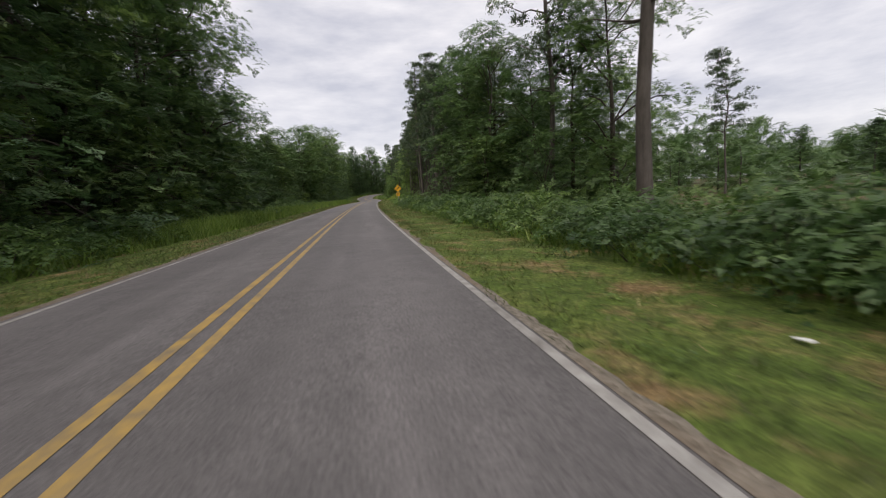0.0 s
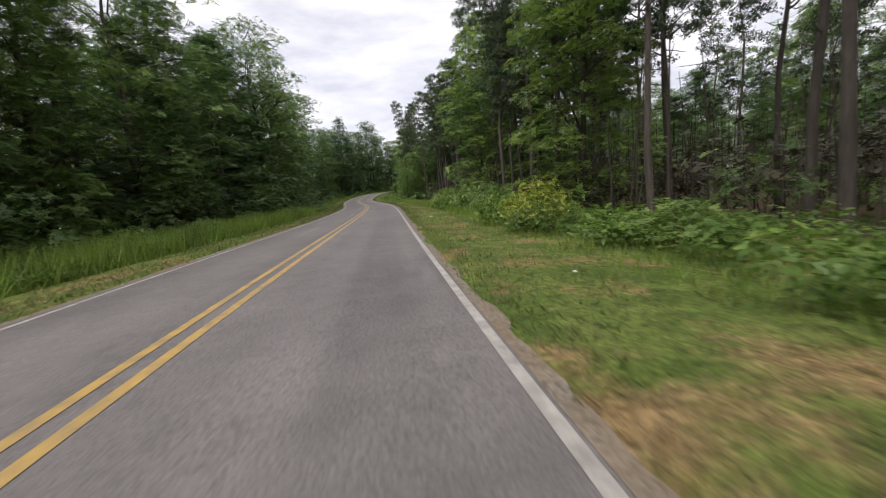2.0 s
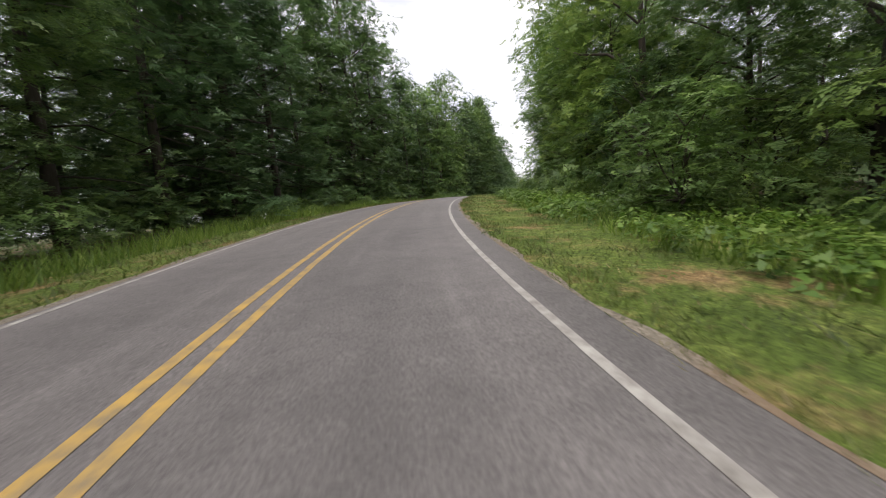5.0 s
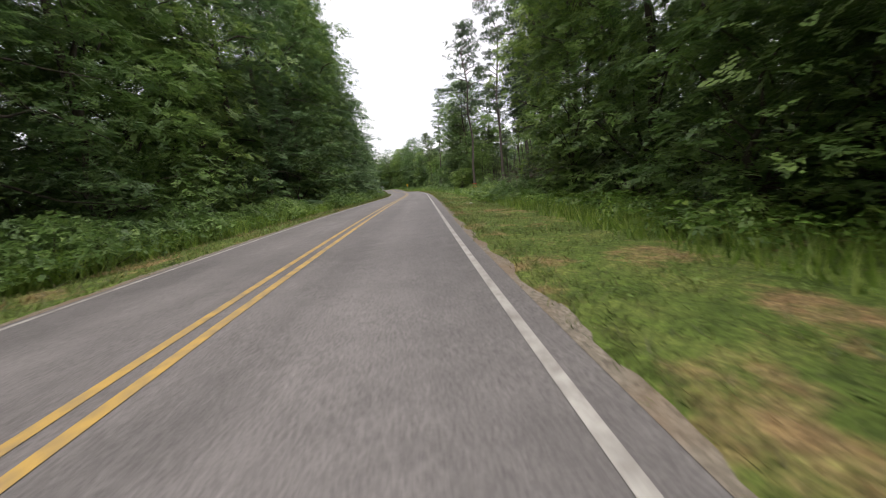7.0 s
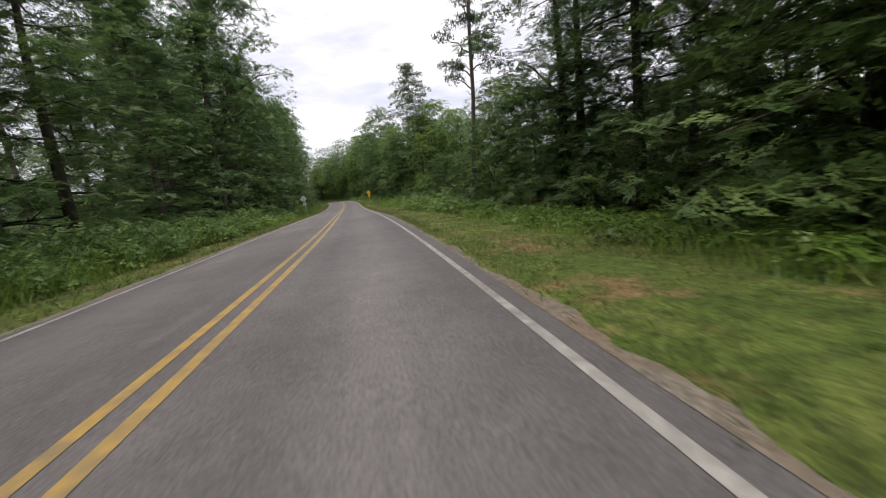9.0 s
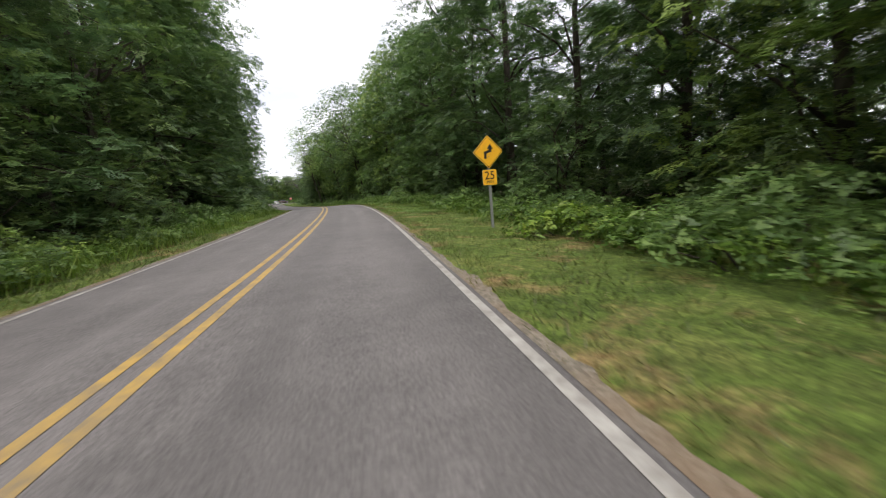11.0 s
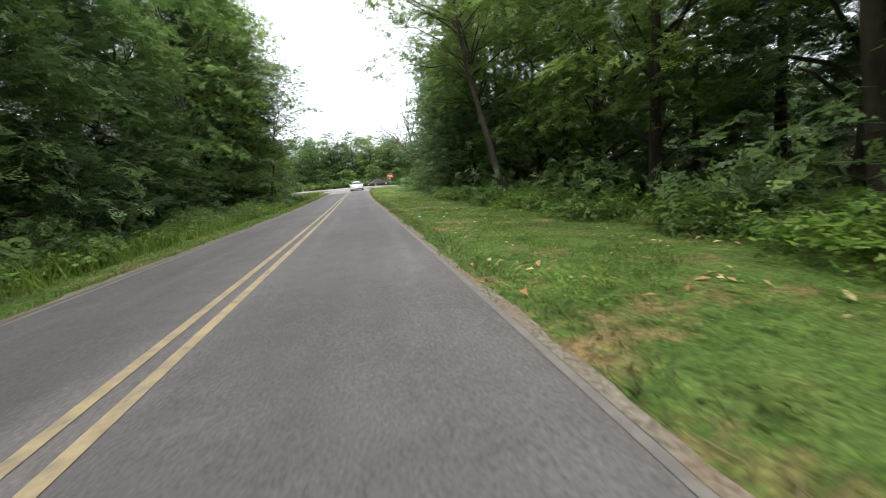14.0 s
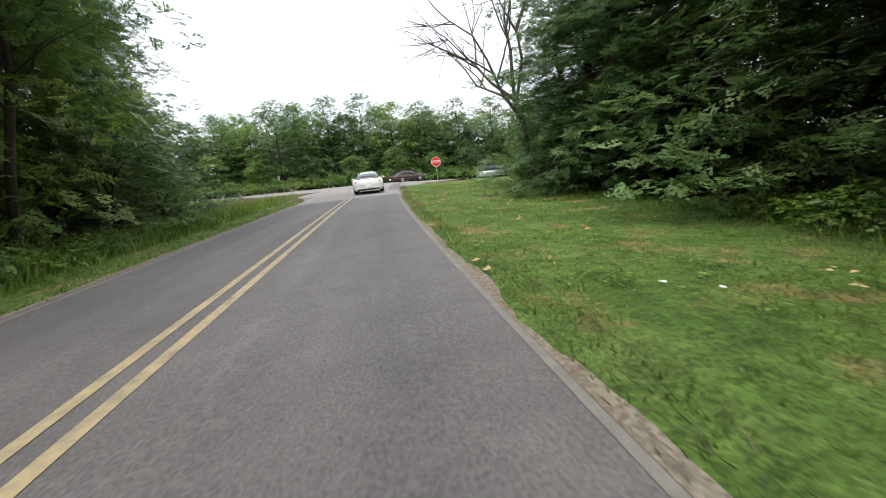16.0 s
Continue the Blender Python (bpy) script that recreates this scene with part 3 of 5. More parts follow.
def bush_shape(seed, height, radius, clumps, per, leaf):
    rng = np.random.default_rng(seed)
    pts, pieces = [], []
    for i in range(clumps):
        a, r = i * 2.39996, radius * math.sqrt((i + 0.5) / clumps)
        z = height * (0.25 + 0.6 * (1 - (r / radius) ** 2) * rng.uniform(0.5, 1.1))
        c = (r * math.cos(a), r * math.sin(a), z)
        s = radius * rng.uniform(0.28, 0.42)
        pts.append(blob(rng, c, int(per * rng.uniform(0.7, 1.3)), s, s * 0.75))
        if i % 2 == 0:
            pieces.append(tube(limb_path((c[0] * .15, c[1] * .15, -0.3), c, rng, 0.05, 2), (0.025, 0.018, 0.005), 3))
    return joined(pieces), leaves_at(np.concatenate(pts), rng, leaf)


PROTO = {}


def prototype(key, name, shape, bark, leaf, label, category, group):
    (tv, tf), (cv, cf) = shape
    trunk = mesh_of("trunk", tv, tf, bark, True)
    crown = mesh_of("crown", cv, cf, leaf)
    PROTO[key] = dict(name=name, trunk=trunk, crown=crown, label=label, category=category, group=group, shape=shape, first=None)


def plant(key, s, off, scale=1.0, turn=0.0, label="", sink=0.05, tall=1.0, lean=(0.0, 0.0)):
    """Stands one plant of a kind beside the road."""
    p = PROTO[key]
    m = Matrix.LocRotScale(place(s, off, -sink), Euler((lean[0], lean[1], turn)), Vector((scale, scale, scale * tall)))
    if p["first"] is None:
        ob = new(p["name"])
        ob.empty_display_size = 0.3
        part("trunk", p["trunk"], None, ob)
        part("crown", p["crown"], None, ob)
        tagged(ob, p["label"], p["category"], p["group"])
        ob.matrix_basis = m
        p["first"] = ob
    else:
        ob = copy_thing(p["first"], m @ Matrix.Diagonal([1 / c for c in p["first"].scale] + [1]))
    if label:
        ob["label"] = label
    return ob


for i, (h, r, low, seed) in enumerate(((16.5, 3.9, 0.6, 11), (14.0, 3.5, 0.5, 12), (18.0, 4.2, 1.4, 13), (12.0, 3.2, 0.3, 14))):
    prototype(f"broad{i}", "broadleaf_tree", broadleaf(seed, h, r, low, 64, 88, 0.50), BARK, LEAF if i != 1 else LEAF_PALE,
              "leafy broadleaf tree in full dark green summer leaf" if i != 1 else "leafy broadleaf tree with paler green leaves", "tree", "broadleaf trees along the road")
for i, (h, r, low, seed) in enumerate(((16.0, 4.4, 3.0, 17), (14.5, 4.3, 2.3, 19))):
    prototype(f"canopy{i}", "broadleaf_tree", broadleaf(seed, h, r, low, 60, 84, 0.5), BARK, (LEAF, LEAF_PALE)[i], "broadleaf tree with a bare lower trunk and spreading green canopy", "tree", "broadleaf trees along the road")
prototype("overhang", "broadleaf_tree", broadleaf(18, 21.0, 4.6, 8.0, 60, 70, 0.48, lean=3.4, girth=0.62, limbs=1), BARK, LEAF_PALE, "tall leaning broadleaf tree, its pale crown over the road", "tree", "broadleaf trees along the road")
for i, (h, bare, seed) in enumerate(((21.0, 0.42, 21), (18.0, 0.48, 22), (22.5, 0.36, 23))):
    prototype(f"pine{i}", "pine_tree", pine(seed, h, bare, 58, 60, 0.50), BARK_PINE, NEEDLE, "tall pine with a long bare grey-brown trunk", "tree", "pines beside the road")
for i, (h, r, seed) in enumerate(((15.0, 4.4, 31), (12.5, 3.9, 32), (17.0, 4.2, 33))):
    prototype(f"layer{i}", "conifer_tree", layered(seed, h, r, 84, 66, 0.50), BARK, CEDAR, "dark green tree with drooping layered branches", "tree", "layered trees along the road")
for i, (h, r, seed) in enumerate(((5.2, 1.9, 41), (3.8, 1.7, 42))):
    prototype(f"small{i}", "small_tree", broadleaf(seed, h, r, 0.35, 36, 50, 0.34), BARK, (LEAF, LEAF_PALE)[i], "small leafy understorey tree at the forest edge", "tree", "understorey trees")
for i, (h, r, seed) in enumerate(((1.5, 1.5, 51), (1.05, 1.3, 52))):
    prototype(f"bush{i}", "bush", bush_shape(seed, h, r, 18, 56, 0.23), BARK, (LEAF_PALE, WEED)[i], "low leafy green bush in front of the trees", "bush", "bushes along the verge")
prototype("thicket", "bush", bush_shape(54, 1.5, 1.5, 20, 60, 0.23), BARK, LEAF, "dense dark green bush beside the verge", "bush", "bushes along the verge")
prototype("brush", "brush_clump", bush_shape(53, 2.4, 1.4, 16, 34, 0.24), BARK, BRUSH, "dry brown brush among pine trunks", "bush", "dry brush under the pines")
prototype("yellow", "yellow_green_shrub", bush_shape(61, 2.9, 1.9, 22, 42, 0.26), BARK, LEAF_YELLOW, "bright yellow-green shrub at the forest edge", "bush", "")

# the forest edge, stretch by stretch: from, to, kinds of the front row, their distance from the centre line, spacing
wood = random.Random(7)
B = ("broad0", "broad1", "broad2", "broad3")
RIGHT = ((-30, 12, ("broad3", "broad1"), 34, 6, 0.5, 1, 1), (15.5, 30, ("broad3", "broad0"), 12.6, 3.2, 0.6, 0, 1), (28, 39, ("broad0", "broad2", "layer0"), 11.6, 2.3, 0.84, 2, 1),
         (39, 54, ("pine",), 9.5, 1.7, 0.78, 1, 1), (54, 76, ("pine",), 11.8, 1.5, 0.88, 1, 1), (76, 92, ("pine",), 10.2, 1.7, 0.84, 1, 1), (92, 106, ("pine",), 9.8, 1.7, 0.78, 1, 1), (106, 113, ("broad1", "broad3"), 11.0, 4.6, 0.9, 2, 1), (113, 126, ("pine",), 12.3, 1.5, 0.9, 1, 1),
         (126, 152, ("pine",), 13.0, 1.25, 0.9, 1, 1), (157, 172, ("broad1", "canopy1"), 13.0, 3.6, 0.66, 0, 1), (152, 172, ("pine",), 17.0, 1.6, 0.92, 1, 1),
         (172, 182, ("broad1", "canopy1"), 12.6, 4.2, 0.85, 2, 1.1), (182, 194, ("canopy1", "canopy0"), 13.6, 4.6, 0.86, 2, 1.1), (203, 236, B, 12.2, 4.8, 1.0, 2, 1), (236, 251, ("broad0", "broad2", "layer1"), 11.0, 4.0, 1.05, 2, 1.1),
         (251, 262, ("canopy1", "broad0", "broad1"), 11.6, 3.8, 0.95, 1, 1.1), (260, 268, ("pine",), 12.4, 1.9, 0.98, 1, 1), (268, 294, ("pine",), 12.0, 2.2, 1.05, 2, 1), (296, 308, ("broad1", "broad3"), 11.0, 3.2, 0.5, 0, 1), (295, 316, ("pine",), 17.0, 3.4, 0.95, 0, 1),
         (309, 329, ("layer0", "layer2", "broad0", "layer1"), 12.0, 2.9, 0.98, 2, 1.05), (329, 342, ("broad1", "broad1", "broad3"), 12.6, 3.4, 0.6, 1, 1), (342, 358, ("broad1", "broad3", "broad0"), 13.4, 3.6, 0.62, 1, 1), (358, 370, ("broad1", "broad3"), 12.8, 3.6, 0.78, 1, 1),
         (370, 382, ("broad1", "broad3", "broad0"), 12.4, 3.8, 0.9, 1, 1.05), (382, 424, B, 11.2, 4.4, 0.98, 2, 1.05),
         (424, 446, ("broad1", "broad0", "broad1", "canopy1"), 11.6, 4.3, 1.0, 2, 1.25), (446, 470, ("canopy0", "canopy1", "canopy1"), 11.8, 4.2, 0.98, 2, 1.25), (470, 498, ("canopy0", "canopy1", "canopy1"), 13.0, 4.4, 0.95, 2, 1.2), (498, 516, ("canopy0", "canopy1", "broad2"), 13.6, 3.8, 0.98, 3, 1.05), (516, 532, ("layer1", "broad3", "broad0"), 13.2, 3.4, 0.85, 3, 1))
# left side from 424 on: pale-leaved kinds also put glare and sky brightness into colour
LEFT = ((-30, 42, ("layer0", "broad0", "layer2"), -13.0, 3.2, 1.3, 2, 1.12), (42, 62, ("broad3", "broad0", "layer0"), -14.5, 3.6, 0.98, 2, 1), (62, 84, ("broad0", "broad3", "broad1", "layer1"), -13.5, 2.7, 0.88, 2, 1), (84, 100, ("broad0", "broad3", "layer0"), -12.8, 3.2, 0.92, 2, 1.03), (100, 124, ("broad0", "broad2", "layer0", "layer2"), -12.8, 3.3, 1.05, 2, 1.0),
        (124, 172, ("broad0", "broad2", "layer0", "broad3"), -11.6, 4.3, 1.0, 1, 1.05), (172, 202, ("broad0", "broad2", "layer0", "layer2"), -11.4, 3.8, 1.12, 1, 1.08), (202, 236, ("broad0", "broad2", "layer0", "layer2"), -11.4, 4.2, 1.2, 2, 1.15), (236, 262, ("layer0", "broad1", "canopy1", "broad2"), -11.4, 4.2, 1.12, 1, 1.2), (262, 290, ("layer0", "layer2", "broad0", "broad2"), -10.8, 3.8, 1.15, 2, 1.25),
        (290, 311, ("layer0", "layer2", "broad2"), -11.6, 3.4, 1.35, 2, 1.25), (311, 322, ("layer0", "layer2", "layer1"), -11.6, 2.8, 1.1, 2, 1.1), (322, 352, ("layer0", "pine", "layer2", "broad0"), -11.0, 3.4, 1.08, 1, 1.1), (352, 374, ("layer0", "layer2", "broad2"), -11.0, 3.8, 1.2, 2, 1.25), (374, 396, ("layer0", "broad0", "layer1"), -10.8, 3.8, 1.02, 1, 1.05), (396, 424, ("layer0", "layer2", "broad2", "broad0"), -10.8, 4.0, 1.15, 2, 1.15),
        (424, 466, ("layer0", "broad0", "broad1", "broad2", "broad1"), -10.6, 4.0, 1.15, 2, 1.3), (466, 484, ("layer0", "broad0", "broad1"), -11.0, 3.6, 1.3, 2, 1.3), (484, 500, ("broad1", "canopy1", "layer0"), -11.4, 3.8, 1.15, 1, 1.2), (500, 521, ("broad1", "canopy1", "layer0", "broad1"), -10.4, 3.4, 1.12, 1, 1.3))
back_rows = []
s = -24.0
while s < 350:
    back_rows.append((wood.choice(("broad3", "broad1", "layer1", "broad0")), s, 37 + wood.uniform(-3, 4), (0.42 if s < 50 else 0.62 if s < 66 else 0.95) * wood.uniform(0.8, 1.15), wood.uniform(0, 6.3)))
    s += 3.8 * wood.uniform(0.8, 1.3)
for stretches in (RIGHT, LEFT):
    for s0, s1, kinds, front, gap, size, rows, rise in stretches:
        side = 1 if front > 0 else -1
        wood.seed(int(s0 * 10) * 2 + side)
        s = s0 + wood.uniform(0, 2)
        while s < s1:
            kind = wood.choice(kinds)
            if kind == "pine":
                plant(f"pine{wood.randrange(3)}", s, front + side * wood.choice((0, 1, 2.5, 4, 6, 9)) + wood.uniform(-.6, .6), size * wood.uniform(0.86, 1.12), wood.uniform(0, 6.3),
                      lean=(wood.uniform(-.03, .03), wood.uniform(-.03, .03)))
                if wood.random() < 0.15:
                    plant("brush", s + wood.uniform(-2, 2), front + side * wood.uniform(1.5, 6), wood.uniform(0.5, 0.85), wood.uniform(0, 6.3))
            else:
                plant(kind, s, front + wood.uniform(-.9, .9), size * wood.uniform(0.82, 1.14), wood.uniform(0, 6.3), tall=rise * wood.uniform(0.94, 1.08))
            if wood.random() < 0.36 and kind != "pine" and not (side > 0 and (s > 466 or 305 < s < 329)):
                plant(f"small{wood.randrange(2)}", s + wood.uniform(1, 3), front - side * wood.uniform(1.8, 3.0), wood.uniform(0.7, 1.1), wood.uniform(0, 6.3))
            s += gap * wood.uniform(0.75, 1.3)
        # rows behind
        for row in range(rows):
            s = s0 + wood.uniform(0, 4)
            while s < s1:
                pines = "pine" in kinds
                kind = wood.choice(("pine0", "pine1", "pine2")) if pines and wood.random() < 0.85 else wood.choice(("broad0", "broad3", "layer1", "broad1"))
                back_rows.append((kind, s, front + side * (5.0 + 5.5 * row + wood.uniform(-1.5, 1.5) + (9 if pines else 0)), size * rise * wood.uniform(0.75, 1.02), wood.uniform(0, 6.3)))
                s += (4.4 if pines else 5.6) * wood.uniform(0.8, 1.3)

# landmarks
plant("pine1", 26.0, 28.0, 0.6, 2.2, "thin flat-topped pine in a clearing")
plant("pine2", 21.0, 11.8, 0.95, 0.7)
plant("pine0", 9.7, 9.0, 1.3, 1.0, "big old pine standing at the edge of a clearing", tall=0.82)
plant("broad1", 91.5, 10.8, 0.86, 0.9, "slender broadleaf tree, bright green among pines")
plant("small1", 187.0, 8.0, 0.85, 0.9, "round pale green small tree at the inside of the bend")
plant("yellow", 85.2, 6.2, 0.52, 0.4, tall=1.2)
plant("broad1", 155.0, 9.8, 0.56, 2.0, tall=0.8, label="round pale green small tree at the inside of the bend")
plant("canopy1", 198.5, 12.2, 1.12, 2.0, tall=1.15, label="big spreading pale green tree at the inside of the bend")
marked_pine = plant("pine1", 295.6, 10.0, 1.3, 0.3, "dark pine trunk marked with red paint bands")
for s, off, size in ((65.7, 10.1, 0.95), (69.0, 10.6, 0.95), (62.5, 14.5, 0.9), (65.0, 12.2, 1.0), (62.0, 18.5, 0.95), (67.0, 19.0, 0.9), (64.0, 22.0, 0.85)):
    plant(f"pine{int(s) % 3}", s, off, size, s)
for s, off, size in ((474.0, 11.5, 1.0), (488.5, 9.2, 0.92), (495.0, 11.4, 0.84)):
    plant("overhang", s, off, size, math.pi - heading(s) + 0.2 * math.sin(s))
plant("overhang", 452.0, 10.6, 0.9, math.pi - heading(452))
for s, off, size in ((98.0, 12.5, 0.85), (100.5, 15.0, 0.9), (103.0, 11.8, 0.85), (99.5, 19.0, 0.9), (104.5, 17.0, 0.85)):
    plant(f"pine{int(s) % 3}", s, off, size, s)
plant("broad1", 264.5, 11.0, 0.55, 1.7)
for k in range(17):
    plant("brush", 262 + k * 1.9, 12.6 + 0.9 * math.sin(k * 2.3), 0.75 + 0.15 * math.sin(k * 1.7), k * 1.1)
plant("broad2", 509.0, -10.4, 1.2, 0.6, tall=1.1)
# sky-lit crowns at the mouth: their brightness is in the pale leaf colour
plant("broad1", 514.0, -9.6, 1.2, 1.2, tall=1.3, label="tall pale green tree beside the mouth of the road")
plant("broad0", 521.5, -11.2, 0.85, 2.6)
plant("overhang", 514.5, -7.8, 0.8, -heading(514) - 0.2, tall=0.85)
plant("overhang", 508.0, -9.8, 0.78, -heading(509) + 0.3, tall=0.9)
plant("layer0", 530.5, -14.2, 1.08, 0.8)
plant("layer1", 526.0, -13.4, 1.05, 2.1)
plant("small0", 535.5, -15.4, 1.0, 1.4)
for k in range(7):
    plant(("layer0", "layer2", "layer1")[k % 3], 501.5 + 3.1 * k, 11.4 + 0.5 * math.sin(k * 2.1), 0.94 + 0.06 * math.sin(k * 1.3), k * 1.7)
plant("pine1", 360.0, 10.5, 0.95, 1.1)
for s, off, size in ((165.0, 13.0, 0.98), (168.5, 11.6, 1.02), (171.5, 12.8, 1.0), (174.5, 14.5, 0.95)):
    plant(f"pine{int(s) % 3}", s, off, size, s)
plant("pine2", 337.0, 9.6, 1.05, 2.1, lean=(0.0, -0.09))


def far_woods():
    """The woods behind the front trees: thinned copies of the same trees in one mesh."""
    rng = np.random.default_rng(5)
    leaf_v, leaf_f, leaf_m, bark_pieces, base = [], [], [], [], 0
    mats = [LEAF, NEEDLE, CEDAR, LEAF_PALE]
    for kind, s, off, scale, turn in back_rows:
        (tv, tf), (cv, cf) = PROTO[kind]["shape"]
        n = len(cv) // 3
        keep = rng.random(n) < 0.36
        v = cv.reshape(-1, 3, 3)[keep]
        mid = v.mean(1, keepdims=True)
        v = (mid + (v - mid) * 1.7) * scale
        c, sn = math.cos(turn), math.sin(turn)
        at = np.array(place(s, off, -0.1) if s < 590 else cross(off, 18 + 6 * (s - 600), -0.2))
        rot = np.array([[c, sn, 0], [-sn, c, 0], [0, 0, 1]])
        v = (v.reshape(-1, 3) @ rot) + at
        leaf_v.append(v)
        leaf_f.append(np.arange(len(v)).reshape(-1, 3) + base)
        leaf_m.append(np.full(len(v) // 3, 1 if kind.startswith("pine") else 2 if kind.startswith("layer") else 3 if kind == "broad1" else 0))
        base += len(v)
        t = tf[:48 if kind.startswith("pine") else 40]
        tvv = tv[:t.max() + 1]
        bark_pieces.append(((tvv * scale) @ rot + at, t))
    ob = new("far_woods", mesh_of("far_woods", np.concatenate(leaf_v), np.concatenate(leaf_f), mats, False, np.concatenate(leaf_m)))
    tagged(ob, "deep dark green woods behind the roadside trees", "woods", kind="stuff")
    v, f = joined(bark_pieces)
    ob = new("far_trunks", mesh_of("far_trunks", v, f, BARK_PINE, True))
    tagged(ob, "dim tree trunks deep inside the woods", "woods", kind="stuff")


# trees beyond the junction; many pale-leaved, with open-sky brightness put into the leaf colour
wood.seed(3)
for i in range(38):
    u = -50 + i * 2.75
    kind = ("broad1", "broad0", "canopy1", "broad1", "broad2", "canopy0", "broad3")[i * 5 % 7]
    p = cross(u + wood.uniform(-1, 1), 12.5 + wood.uniform(-1.2, 2.0))
    ob = plant(kind, 548, 0, wood.uniform(0.62, 0.9) * (0.88 if u < -8 else 1.0), wood.uniform(0, 6.3))
    ob.location = p - Vector((0, 0, 0.15))
    if i % 2 == 0:
        ob = plant(f"small{i % 4 // 2}", 548, 0, wood.uniform(0.8, 1.1), wood.uniform(0, 6.3))
        ob.location = cross(u, 9.6 + wood.uniform(-.6, .6)) - Vector((0, 0, 0.1))


for i in range(44):
    ob = plant("bush0", 548, 0, wood.uniform(0.9, 1.5), wood.uniform(0, 6.3))
    ob.location = cross(-52 + i * 2.3, 8.6 + wood.uniform(-.4, .9)) - Vector((0, 0, 0.1))
for i in range(50):
    back_rows.append((wood.choice(("small0", "small1")), 599.2 + wood.uniform(0, 0.6), -60 + i * 2.4, wood.uniform(0.9, 1.4), wood.uniform(0, 6.3)))
# rows behind, again mostly pale leaves in place of stronger light
for row in range(3):
    for i in range(36):
        back_rows.append((wood.choice(("broad1", "canopy1", "broad3")), 600 + row * 0.8, -62 + i * 3.5 + wood.uniform(-1.5, 1.5), wood.uniform(0.6, 0.86), wood.uniform(0, 6.3)))


def dead_tree():
    """A leafless grey tree that leans over the road before the junction."""
    rng = np.random.default_rng(77)
    pieces = []

    def grow(a, d, length, r, depth):
        d = d / np.linalg.norm(d)
        mid = a + d * length * 0.5 + rng.normal(0, 0.05, 3) * length
        end = a + d * length
        pieces.append(tube([a, mid, end], (r, r * 0.8, r * 0.58), 6 if depth < 2 else 4))
        if depth >= 4:
            return
        for _ in range(2 if depth else 4):
            nd = d + rng.normal(0, 0.42, 3) + np.array([-0.10, 0, 0.05 if depth < 2 else -0.06])
            grow(mid + (end - mid) * rng.uniform(0.2, 1), nd, length * rng.uniform(0.55, 0.8), r * 0.55, depth + 1)
        grow(end, d + rng.normal(0, 0.2, 3), length * 0.72, r * 0.56, depth + 1)

    grow(np.array([0.0, 0, -0.3]), np.array([-0.12, 0.02, 1.0]), 5.6, 0.2, 0)
    v, f = joined(pieces)
    ob = new("dead_tree", mesh_of("dead_tree", v, f, DEAD_BARK, True))
    ob.matrix_basis = Matrix.LocRotScale(place(523.0, 9.6), Euler((0, 0, -heading(520))), Vector((0.85, 0.85, 0.86)))
    tagged(ob, "bare grey dead tree leaning over the roadside", "tree")


dead_tree()
for s, off, size in ((517.5, 9.4, 0.8), (520.5, 9.8, 0.9), (523.0, 11.0, 0.95), (526.0, 11.4, 0.85), (514.0, 10.2, 0.9), (529.5, 12.0, 0.9)):
    plant(f"small{int(s) % 2}", s, off, size, s)
far_woods()


def outer_woods():
    """The forest further from the road, in coarse sprays, as one mesh."""
    rng = np.random.default_rng(23)
    vs, fs, base = [], [], 0
    for side in (1, -1):
        for _ in range(620):
            s = rng.uniform(-40, 560)
            off = side * rng.uniform(44 if side > 0 else 27, 95 if side < 0 else 80)
            h = rng.uniform(10, 16)
            if side > 0 and s < 130:
                h *= 0.42 if s < 60 else 0.9
            pts = []
            for k in range(7):
                c = np.array(place(s, off)) + np.array([rng.normal(0, 1.4), rng.normal(0, 1.4), h * (0.2 + 0.11 * k)])
                pts.append(blob(rng, c, 15, 2.4 * (1.1 - 0.1 * k), 1.7))
            v, f = leaves_at(np.concatenate(pts), rng, 1.7)
            vs.append(v)
            fs.append(f + base)
            base += len(v)
    ob = new("outer_woods", mesh_of("outer_woods", np.concatenate(vs), np.concatenate(fs), LEAF))
    tagged(ob, "dense green forest stretching away from the road", "woods", kind="stuff")


outer_woods()


def understorey():
    """Low shade plants scattered over the forest floor, as one mesh."""
    rng = np.random.default_rng(19)
    vs, fs, base = [], [], 0
    for side, o0, o1 in ((1, 8.5, 26), (-1, 9.0, 24)):
        for _ in range(1250):
            s, off = rng.uniform(-5, 530), side * (o0 + (o1 - o0) * rng.random() ** 1.4)
            h = rng.uniform(0.5, 2.4) * (1.0 if side > 0 or abs(off) < 12 else 1.6)
            if side > 0 and (38 < s < 106 or 112 < s < 152 or 262 < s < 296) and rng.random() < 0.75:
                continue
            c = np.array(place(s, off, h * 0.45))
            v, f = leaves_at(blob(rng, c, 32, h * 0.75, h * 0.55), rng, 0.55)
            vs.append(v)
            fs.append(f + base)
            base += len(v)
    ob = new("understorey", mesh_of("understorey", np.concatenate(vs), np.concatenate(fs), LEAF))
    tagged(ob, "low shade plants scattered under the trees", "undergrowth", kind="stuff")


understorey()


